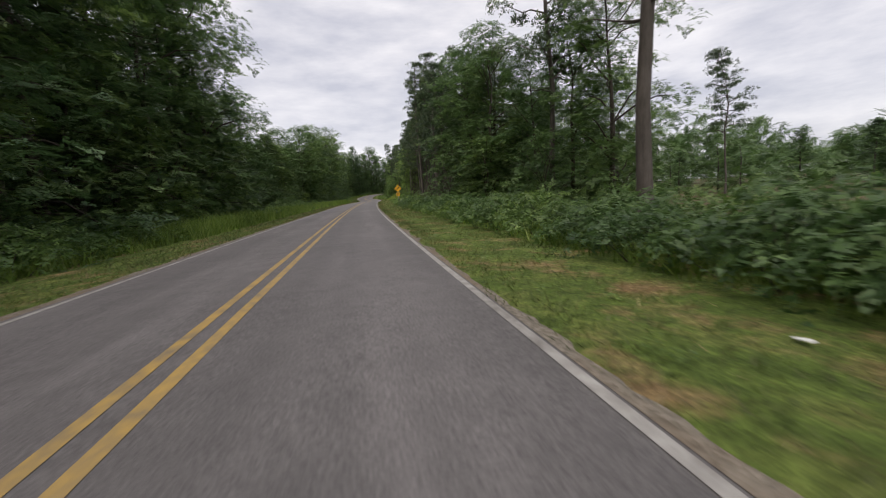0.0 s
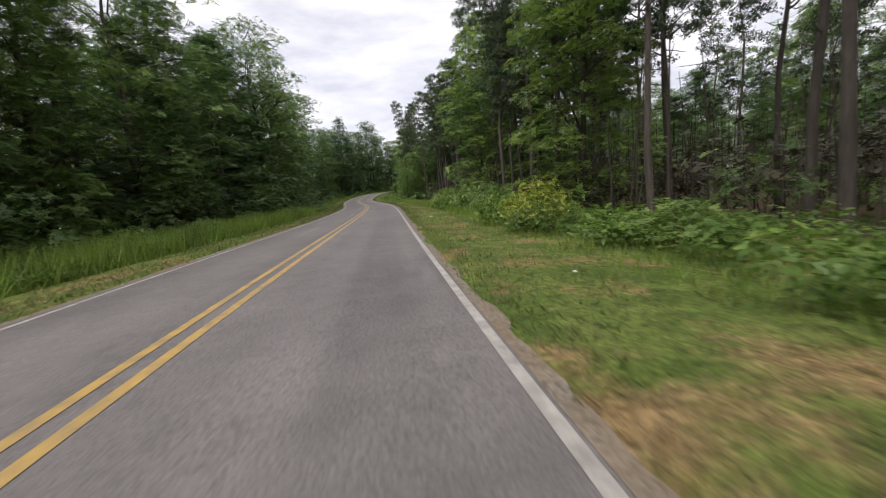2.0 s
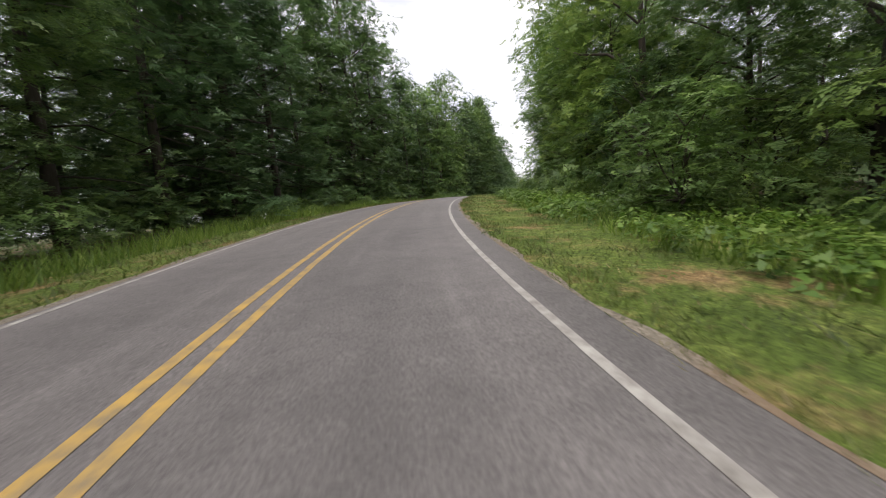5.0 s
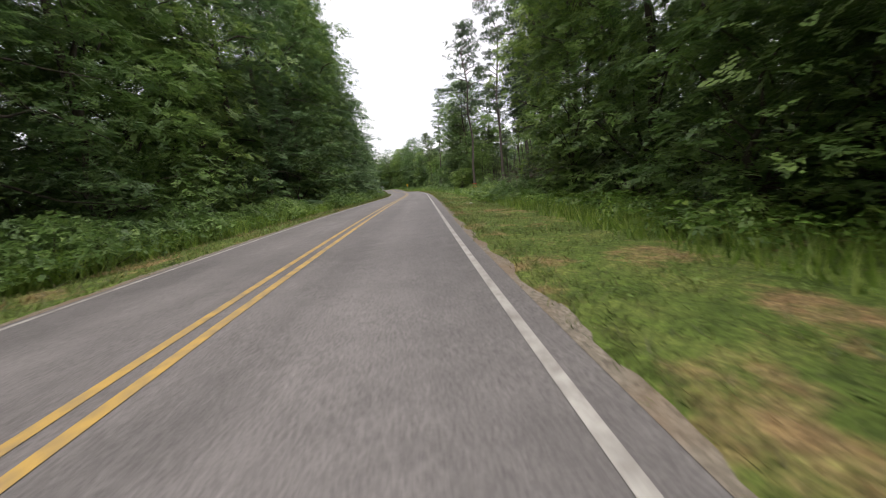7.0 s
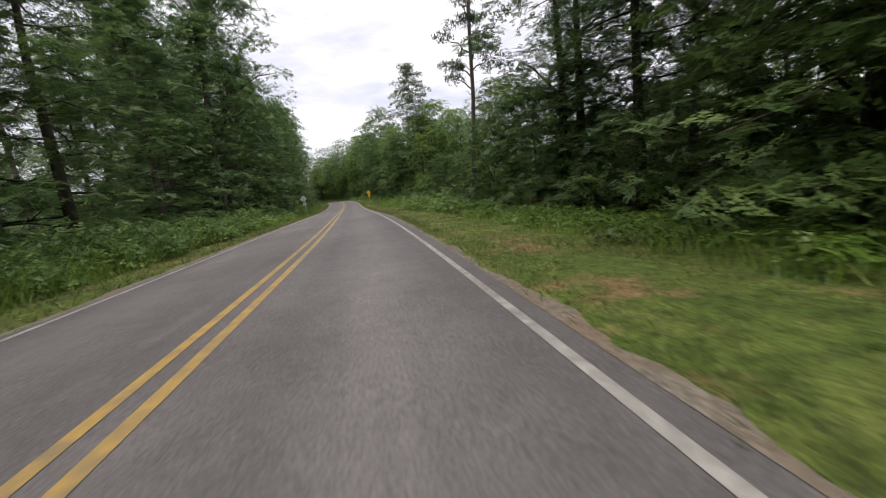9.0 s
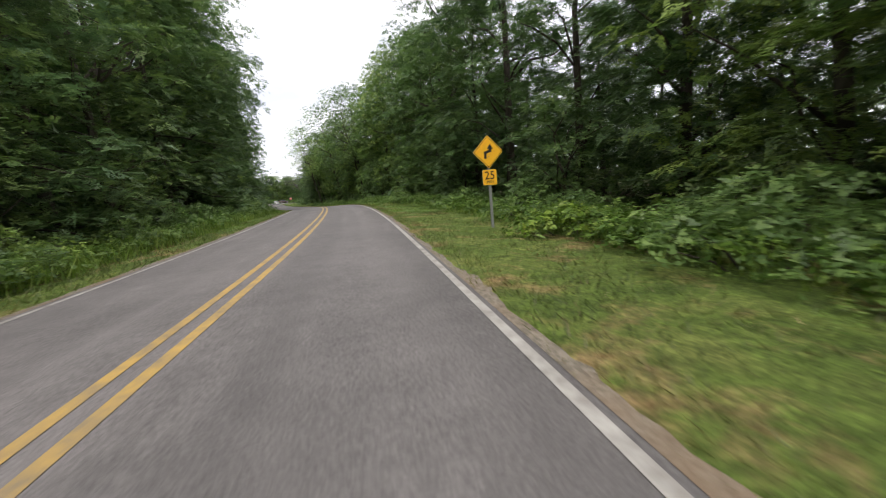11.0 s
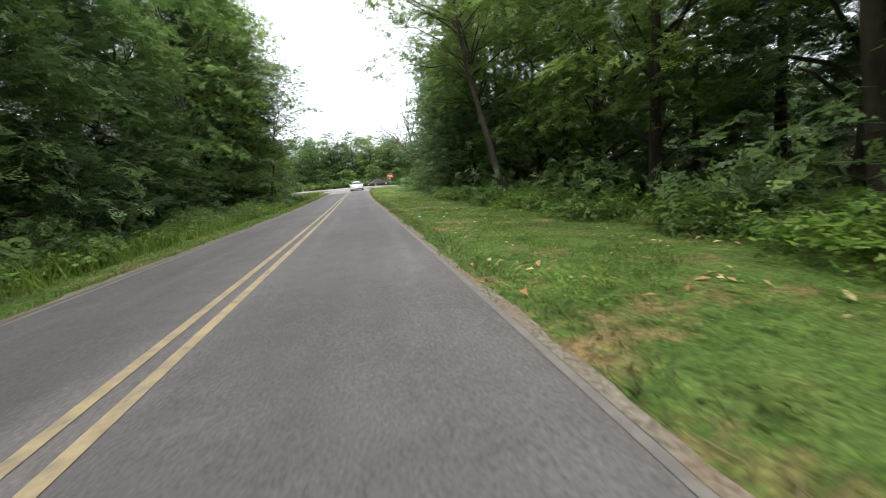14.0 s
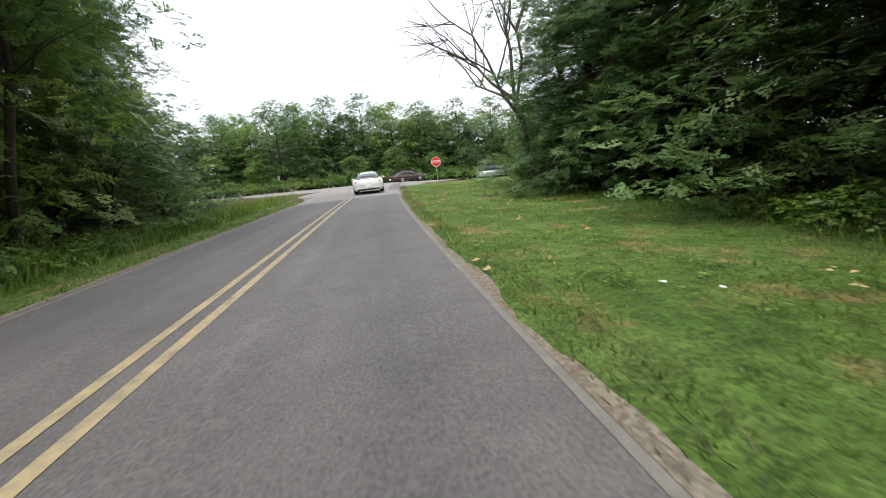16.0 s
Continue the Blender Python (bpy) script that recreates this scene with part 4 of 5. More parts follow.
def dry_undergrowth():
    """Brown tangled thicket deep under the pines, as one mesh."""
    rng = np.random.default_rng(29)
    vs, fs, base = [], [], 0
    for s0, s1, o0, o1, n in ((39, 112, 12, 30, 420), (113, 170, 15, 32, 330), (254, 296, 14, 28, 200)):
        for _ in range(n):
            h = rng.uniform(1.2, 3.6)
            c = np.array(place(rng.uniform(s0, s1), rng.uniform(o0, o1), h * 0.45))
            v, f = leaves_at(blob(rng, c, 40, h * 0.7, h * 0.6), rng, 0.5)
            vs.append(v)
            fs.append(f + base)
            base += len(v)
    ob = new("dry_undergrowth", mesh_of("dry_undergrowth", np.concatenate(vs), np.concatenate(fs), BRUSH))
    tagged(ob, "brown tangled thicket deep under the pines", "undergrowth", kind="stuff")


dry_undergrowth()


def bare_stems():
    """Thin dead-looking stems that stand in the dusk under the pines, as one mesh."""
    rng = np.random.default_rng(37)
    pieces = []
    for s0, s1, o0, o1, n in ((40, 112, 9.5, 27, 520), (114, 152, 11, 30, 330), (257, 312, 12, 26, 260)):
        for _ in range(n):
            p = np.array(place(rng.uniform(s0, s1), rng.uniform(o0, o1), -0.2))
            h, tip = rng.uniform(2.0, 7.0), rng.normal(0, 0.35, 2)
            r = rng.uniform(0.018, 0.05)
            top = p + np.array([tip[0], tip[1], h])
            pieces.append(tube([p, (p + top) / 2 + rng.normal(0, 0.06, 3), top], (r, r * 0.8, r * 0.3), 4))
            for _ in range(2):
                k = rng.uniform(0.3, 0.9)
                a = p + (top - p) * k
                e = a + np.array([rng.normal(0, 0.5), rng.normal(0, 0.5), rng.uniform(-0.1, 0.5)])
                pieces.append(tube([a, e], (r * 0.45, 0.004), 3))
    v, f = [], []
    base = 0
    for pv, pf in pieces:
        v.append(np.asarray(pv))
        f += [tuple(i + base for i in q) for q in pf]
        base += len(pv)
    ob = new("bare_stems", mesh_of("bare_stems", np.concatenate(v), np.array(f), BARK, True))
    tagged(ob, "thin bare brown stems under the pines", "undergrowth", kind="stuff")


bare_stems()


def leafy_weeds():
    """Knee-high broad-leaved weeds between the mown verge and the trees, as one mesh."""
    rng = np.random.default_rng(43)
    vs, fs, base = [], [], 0
    for s0, s1, o0, o1, low, high in ((36, 54, 6.0, 9.5, 0.35, 0.9), (54, 72, 5.35, 8.6, 0.35, 0.8), (72, 90, 5.8, 9.5, 0.35, 0.85), (148, 236, 5.5, 10.5, 0.25, 0.65), (238, 256, 6.4, 9.5, 0.3, 0.8), (256, 300, 5.7, 11.5, 0.25, 0.65), (300, 328, 5.8, 9.5, 0.2, 0.5), (328, 346, 5.4, 9.5, 0.35, 0.85), (346, 430, 5.8, 9.0, 0.35, 0.85), (430, 472, 6.3, 9.5, 0.45, 1.05), (472, 500, 7.2, 10.0, 0.35, 0.95),
                                      (20, 120, -9.5, -6.2, 0.3, 0.7), (120, 165, -9.0, -5.7, 0.35, 0.85), (228, 300, -9.5, -5.4, 0.3, 0.75), (300, 346, -10.0, -4.9, 0.25, 0.55), (346, 430, -9.0, -5.0, 0.3, 0.8), (430, 520, -9.0, -4.9, 0.35, 0.8)):
        for _ in range(int((s1 - s0) * (o1 - o0) * 2.9)):
            h = rng.uniform(low, high)
            c = np.array(place(rng.uniform(s0, s1), rng.uniform(o0, o1), h * 0.5))
            v, f = leaves_at(blob(rng, c, 34, rng.uniform(0.35, 0.6), h * 0.5), rng, 0.2, 0.8, 0.35, 0.9, 0.5)
            vs.append(v)
            fs.append(f + base)
            base += len(v)
    ob = new("leafy_weeds", mesh_of("leafy_weeds", np.concatenate(vs), np.concatenate(fs), WEED))
    tagged(ob, "knee-high broad-leaved green weeds along the forest edge", "weeds", kind="stuff")


leafy_weeds()

# bushes and tall weeds along both sides
for side, s0, s1, off, dense in ((1, -6, 58, 6.5, 1.0), (1, -5, 58, 7.7, 0.95), (1, 58, 82, 7.6, 0.4), (1, 86, 110, 6.9, 0.8), (1, 150, 200, 8.6, 0.3), (1, 255, 267, 6.3, 0.6), (1, 300, 306, 6.8, 0.4), (1, 330, 344, 6.6, 0.5), (1, 352, 424, 6.4, 0.5), (1, 424, 470, 7.4, 0.55), (1, 470, 498, 7.6, 0.7), (1, 470, 512, 9.2, 0.4),
                                 (-1, 0, 110, -8.0, 0.3), (-1, 110, 236, -7.6, 0.35), (-1, 236, 424, -6.4, 0.5), (-1, 424, 516, -6.8, 0.5)):
    s = s0
    wood.seed(int(s0 * 10 + off * 100))
    while s < s1:
        if wood.random() < dense:
            plant("thicket" if side > 0 and s < 44 and wood.random() < 0.8 else f"bush{wood.randrange(2) if side > 0 else 0}", s, off + wood.uniform(-.4, .8), wood.uniform(0.7, 1.05) * (0.75 if side > 0 and s > 468 else 1), wood.uniform(0, 6.3), tall=1.0 if side < 0 else 0.92 if s < 34 else 0.85 if s < 56 else 0.62 if s < 88 else 1.15 if s < 112 else 0.8)
        s += wood.uniform(1.5, 2.6)


def blades(name, label, zones, material, seed, lean=0.35, ragged=0.0):
    """Upright tapering blades in tufts, within zones (s0, s1, off0, off1, per square metre, low, high, width)."""
    rng = np.random.default_rng(seed)
    vs = []
    for s0, s1, o0, o1, dense, low, high, width in zones:
        n = int((s1 - s0) * abs(o1 - o0) * dense)
        s, o = rng.uniform(s0, s1, n), rng.uniform(o0, o1, n)
        if ragged:
            rim = np.sin(s * 1.9) * np.sin(s * 0.83 + 1) + 0.6 * np.sin(s * 5.3 + 2 * np.sin(s * 0.7))
            o = o + np.sign(o) * ragged * (rim * 0.5 + 0.5) + np.where((o > 0) & (s < 430), shoulder(s) - 0.22, 0)
        h = np.interp(s, fine, head)
        base = np.stack([np.interp(s, fine, line_x) + o * np.cos(h), np.interp(s, fine, line_y) - o * np.sin(h),
                         np.interp(s, fine, line_z) + fall(o, s) - 0.03], 1)
        a = rng.uniform(0, 2 * np.pi, n)
        side = np.stack([np.cos(a), np.sin(a), np.zeros(n)], 1) * (width * rng.uniform(0.6, 1.3, n))[:, None]
        tall = rng.uniform(low, high, n)[:, None]
        drift = np.stack([rng.normal(0, lean, n), rng.normal(0, lean, n), np.zeros(n)], 1) * tall
        up = np.array([0, 0, 1.0]) * tall
        vs.append(np.stack([base - side * 0.5, base + side * 0.5, base + up + drift], 1).reshape(-1, 3))
    v = np.concatenate(vs)
    ob = new(name, mesh_of(name, v, np.arange(len(v)).reshape(-1, 3), material))
    tagged(ob, label, "grass", kind="stuff")


blades("mown_grass", "short mown grass with dry stalks on the verges",
       [(-6, 400, LANE + 0.45, 5.6, 150, 0.04, 0.12, 0.019), (112, 152, 5.6, 7.6, 110, 0.06, 0.16, 0.02), (-4, 400, -5.4, -LANE - 0.35, 55, 0.06, 0.18, 0.034)], BLADE, 81, 0.8)
blades("lush_grass", "short bright green grass on the verges",
       [(400, 534, LANE + 0.35, 5.8, 300, 0.03, 0.1, 0.017), (468, 534, 5.8, 8.2, 140, 0.04, 0.11, 0.02), (400, 534, -5.4, -LANE - 0.35, 65, 0.05, 0.15, 0.03)], BLADE_LUSH, 84, 0.8)
blades("edge_tufts", "ragged grass tufts creeping over the gravel edge",
       [(-6, 430, LANE + 0.2, LANE + 0.7, 230, 0.04, 0.13, 0.02), (430, 534, LANE + 0.02, LANE + 0.45, 300, 0.04, 0.13, 0.02), (-4, 534, -LANE - 0.6, -LANE - 0.16, 90, 0.04, 0.14, 0.026)], BLADE, 85, 0.8, 0.16)
blades("dry_stalks", "thin dry straw stalks among the mown grass",
       [(-6, 400, LANE + 0.4, 5.0, 5, 0.04, 0.12, 0.014), (400, 534, LANE + 0.3, 5.0, 3, 0.04, 0.1, 0.014), (-4, 400, -4.4, -LANE - 0.3, 5, 0.04, 0.12, 0.014)], STRAW, 83, 1.1)
blades("tall_weeds", "tall green weeds and grasses between verge and trees",
       [(-4, 50, 5.6, 8.6, 60, 0.25, 0.7, 0.03), (50, 90, 5.2, 8.0, 60, 0.12, 0.32, 0.022), (90, 112, 5.6, 8.6, 60, 0.25, 0.7, 0.03), (112, 152, 6.0, 9.4, 110, 0.16, 0.5, 0.022), (152, 266, 5.6, 7.8, 64, 0.2, 0.6, 0.03), (266, 300, 5.8, 12.0, 60, 0.14, 0.4, 0.024), (300, 344, 5.6, 7.8, 50, 0.15, 0.5, 0.026),
        (344, 376, 5.5, 8.6, 110, 0.4, 1.0, 0.03), (376, 468, 5.8, 7.8, 50, 0.15, 0.42, 0.026), (468, 534, 8.0, 9.6, 80, 0.1, 0.26, 0.02), (-2, 20, -12.0, -6.5, 50, 0.3, 0.8, 0.034), (20, 118, -11.5, -5.7, 105, 0.5, 1.25, 0.032),
        (118, 160, -9.0, -5.6, 70, 0.3, 0.8, 0.03), (160, 236, -8.4, -5.4, 60, 0.3, 0.8, 0.034), (236, 300, -8.4, -5.2, 85, 0.35, 0.9, 0.032), (300, 350, -8.0, -4.9, 80, 0.35, 0.9, 0.032), (350, 534, -7.6, -4.6, 60, 0.3, 0.75, 0.034)], TALL, 82)

# ---- road signs ----
SIGN_YELLOW = mat_plain("sign_yellow", (0.80, 0.42, 0.02), 0.45, 0.0, 0.06)
SIGN_BLACK = mat_plain("sign_black", (0.012, 0.012, 0.012), 0.5)
SIGN_RED = mat_plain("sign_red", (0.55, 0.035, 0.03), 0.45, 0.0, 0.08)
SIGN_WHITE = mat_plain("sign_white", (0.78, 0.78, 0.76), 0.5, 0.0, 0.05)
SIGN_BACK = mat_plain("bare_aluminium", (0.42, 0.43, 0.44), 0.5, 0.6)
STEEL = mat_plain("galvanised_steel", (0.32, 0.33, 0.33), 0.55, 0.7)


def plate(outline, thick=0.006, lift=0.0):
    """A flat plate standing in the xz plane, its face towards -y."""
    bm = bmesh.new()
    front = [bm.verts.new((x, -lift - thick, z)) for x, z in outline]
    rear = [bm.verts.new((x, -lift, z)) for x, z in outline]
    bm.faces.new(front)
    bm.faces.new(rear[::-1])
    n = len(outline)
    for i in range(n):
        bm.faces.new((front[(i + 1) % n], front[i], rear[i], rear[(i + 1) % n]))
    bmesh.ops.recalc_face_normals(bm, faces=bm.faces)
    return bm


def rounded(half_w, half_h, r, spin=0.0, cx=0.0, cz=0.0):
    pts = []
    for sx, sz, a0 in ((1, 1, 0), (-1, 1, 90), (-1, -1, 180), (1, -1, 270)):
        for k in range(4):
            a = radians(a0 + 30 * k)
            pts.append((sx * (half_w - r) + r * math.cos(a), sz * (half_h - r) + r * math.sin(a)))
    c, s = math.cos(spin), math.sin(spin)
    return [(x * c - z * s + cx, x * s + z * c + cz) for x, z in pts]


def letters(text, size, z, material, parent, lift, name="lettering"):
    cu = bpy.data.curves.new("text", "FONT")
    cu.body, cu.size, cu.align_x, cu.align_y, cu.extrude = text, size, "CENTER", "CENTER", 0.0015
    tmp = new("text", cu)
    bpy.context.view_layer.update()
    me = bpy.data.meshes.new_from_object(tmp.evaluated_get(bpy.context.evaluated_depsgraph_get()))
    bpy.data.objects.remove(tmp)
    me.transform(Matrix.Translation((0, -lift, z)) @ Matrix.Rotation(radians(90), 4, "X"))
    me.materials.clear()
    return part(name, me, material, parent)


def u_post(height, below=0.5):
    """A folded steel channel post with its front at y = 0."""
    bm = plate([(-0.03, -below), (0.03, -below), (0.03, height), (-0.03, height)], 0.006)
    for sx in (-1, 1):
        other = plate([(sx * 0.024, -below), (sx * 0.036, -below), (sx * 0.036, height), (sx * 0.024, height)], 0.03, -0.03)
        me = bpy.data.meshes.new("flange")
        other.to_mesh(me)
        other.free()
        bm.from_mesh(me)
        bpy.data.meshes.remove(me)
    return bm


def warning_sign(s, off, centre, face_turn, label, speed="25", lean=0.0, half=0.305):
    ob = new("warning_sign")
    part("post", u_post(centre + half * 0.9), STEEL, ob)
    board = part("diamond_board", plate(rounded(half, half, 0.04, radians(45), 0, centre), 0.004, 0.012), SIGN_BACK, ob)
    part("yellow_face", plate(rounded(half - 0.004, half - 0.004, 0.038, radians(45), 0, centre), 0.002, 0.018), SIGN_YELLOW, board)
    rim_out, rim_in = rounded(half - 0.022, half - 0.022, 0.03, radians(45), 0, centre), rounded(half - 0.034, half - 0.034, 0.024, radians(45), 0, centre)
    bm = bmesh.new()
    a, b = [bm.verts.new((x, -0.0225, z)) for x, z in rim_out], [bm.verts.new((x, -0.0225, z)) for x, z in rim_in]
    for i in range(len(a)):
        j = (i + 1) % len(a)
        bm.faces.new((a[i], a[j], b[j], b[i]))
    bmesh.ops.solidify(bm, geom=bm.faces[:], thickness=0.0015)
    part("black_border", bm, SIGN_BLACK, board)
    k = half / 0.305
    path = [(-0.12, -0.17), (-0.05, -0.17), (-0.05, -0.045), (0.095, 0.0), (0.095, 0.07), (0.145, 0.07), (0.06, 0.20), (-0.025, 0.07), (0.025, 0.07), (0.025, 0.05), (-0.12, 0.005)]
    part("winding_arrow", plate([(x * k, z * k + centre) for x, z in path], 0.002, 0.0215), SIGN_BLACK, board)
    low = centre - half * 1.414 - 0.22 * k
    plaque = part("speed_plaque", plate(rounded(0.2 * k, 0.2 * k, 0.03, 0, 0, low), 0.004, 0.012), SIGN_BACK, ob)
    part("plaque_face", plate(rounded(0.196 * k, 0.196 * k, 0.028, 0, 0, low), 0.002, 0.018), SIGN_YELLOW, plaque)
    letters(speed, 0.30 * k, low + 0.04 * k, SIGN_BLACK, plaque, 0.0225, "numerals")
    letters("MPH", 0.10 * k, low - 0.125 * k, SIGN_BLACK, plaque, 0.0225, "unit_lettering")
    for z in (centre + 0.12, centre - 0.12, low):
        bm = bmesh.new()
        bmesh.ops.create_cone(bm, cap_ends=True, segments=6, radius1=0.012, radius2=0.012, depth=0.012, matrix=Matrix.Translation((0, -0.027, z)) @ Matrix.Rotation(radians(90), 4, "X"))
        part("bolt", bm, STEEL, ob)
    ob.matrix_basis = Matrix.LocRotScale(place(s, off), Euler((0, lean, -heading(s) + face_turn)), None)
    return tagged(ob, label, "road sign")


warning_sign(46.9, 5.2, 2.05, 0.12, "yellow diamond warning sign with winding arrow and 25 plaque")
warning_sign(363.0, -4.3, 2.15, math.pi + 0.1, "road sign seen from its bare grey metal back, leaning", lean=0.09)
warning_sign(392.0, 5.1, 2.0, 0.1, "yellow diamond warning sign on a steel post in grass")


def stop_sign(s, off, centre):
    ob = new("stop_sign")
    part("post", u_post(centre + 0.33), STEEL, ob)

    def octagon(r):
        return [(r * math.cos(radians(22.5 + 45 * i)), centre + r * math.sin(radians(22.5 + 45 * i))) for i in range(8)]
    board = part("octagon_board", plate(octagon(0.412), 0.004, 0.012), SIGN_BACK, ob)
    part("white_border", plate(octagon(0.410), 0.002, 0.018), SIGN_WHITE, board)
    part("red_face", plate(octagon(0.385), 0.002, 0.021), SIGN_RED, board)
    letters("STOP", 0.29, centre, SIGN_WHITE, board, 0.0255)
    ob.matrix_basis = Matrix.LocRotScale(place(s, off), Euler((0, 0, -heading(s) + 0.06)), None)
    tagged(ob, "red octagonal stop sign on a steel post at the junction", "road sign")


stop_sign(536.0, 5.9, 1.62)

# red bands painted on a pine trunk
RED_PAINT = mat_plain("red_tree_paint", (0.45, 0.05, 0.035), 0.8, 0.0, 0.35, 30)
for up in (0.55, 0.85):
    v, f = tube([(0, 0, up), (0, 0, up + 0.06), (0, 0, up + 0.13)], (0.222, 0.223, 0.222), 14)
    part("painted_band", mesh_of("painted_band", v, f, RED_PAINT, True), None, marked_pine, "red paint band")


# ---- cars at the junction ----
GLASS = mat_plain("dark_car_glass", (0.02, 0.024, 0.026), 0.06, 0.0, 0.05)
RUBBER = mat_plain("tyre_rubber", (0.02, 0.02, 0.02), 0.85)
ALLOY = mat_plain("alloy_rim", (0.4, 0.4, 0.41), 0.35, 0.9)
TRIM = mat_plain("black_trim", (0.018, 0.018, 0.019), 0.5)
LAMP_RED = mat_plain("red_lamp_glass", (0.5, 0.02, 0.02), 0.2)
LAMP_CLEAR = mat_plain("clear_lamp_glass", (0.7, 0.7, 0.7), 0.15)
WHITE_CAR = mat_plain("white_car_paint", (0.66, 0.65, 0.66), 0.22, 0.0, 0.02)
BRONZE_CAR = mat_plain("dark_bronze_car_paint", (0.06, 0.042, 0.034), 0.25, 0.3, 0.05)
SILVER_CAR = mat_plain("silver_green_car_paint", (0.36, 0.40, 0.38), 0.3, 0.5, 0.04)


def loft(sections):
    """A closed shell through cross-sections of equal length."""
    bm = bmesh.new()
    rings = [[bm.verts.new(p) for p in sec] for sec in sections]
    n = len(rings[0])
    for a, b in zip(rings, rings[1:]):
        for i in range(n):
            bm.faces.new((a[i], a[(i + 1) % n], b[(i + 1) % n], b[i]))
    bm.faces.new(rings[0][::-1])
    bm.faces.new(rings[-1])
    bmesh.ops.recalc_face_normals(bm, faces=bm.faces)
    for f in bm.faces:
        f.smooth = True
    return bm


def shell(y, w, zb, zt, top=0.86):
    m = zb + (zt - zb) * 0.55
    right = [(w * 0.88, y, zb), (w * 0.98, y, zb + 0.12), (w, y, m), (w * 0.96, y, zt - 0.08), (w * top, y, zt), (w * 0.4, y, zt + 0.03)]
    return right + [(-x, yy, z) for x, yy, z in right[::-1]]


def cabin_ring(y, w, z0, z1, top):
    h = z1 - z0
    right = [(w, y, z0), (w * 0.97, y, z0 + h * 0.45), (w * top * 1.04, y, z0 + h * 0.86), (w * top * 0.9, y, z1), (w * top * 0.4, y, z1 + 0.015)]
    return right + [(-x, yy, z) for x, yy, z in right[::-1]]


def disc(x, y, z, r, width, sides=24, hole=0.0):
    bm = bmesh.new()
    bmesh.ops.create_cone(bm, cap_ends=True, segments=sides, radius1=r, radius2=r, depth=width, matrix=Matrix.Translation((x, y, z)) @ Matrix.Rotation(radians(90), 4, "Y"))
    bmesh.ops.bevel(bm, geom=[e for e in bm.edges if abs(e.verts[0].co.x - e.verts[1].co.x) < 1e-4], offset=width * 0.14, segments=2, affect="EDGES")
    return bm


def box(cx, cy, cz, sx, sy, sz, bevel=0.02):
    bm = bmesh.new()
    bmesh.ops.create_cube(bm, size=1.0, matrix=Matrix.Translation((cx, cy, cz)) @ Matrix.Diagonal((sx, sy, sz, 1)))
    if bevel:
        bmesh.ops.bevel(bm, geom=bm.edges[:], offset=bevel, segments=2, affect="EDGES")
    return bm


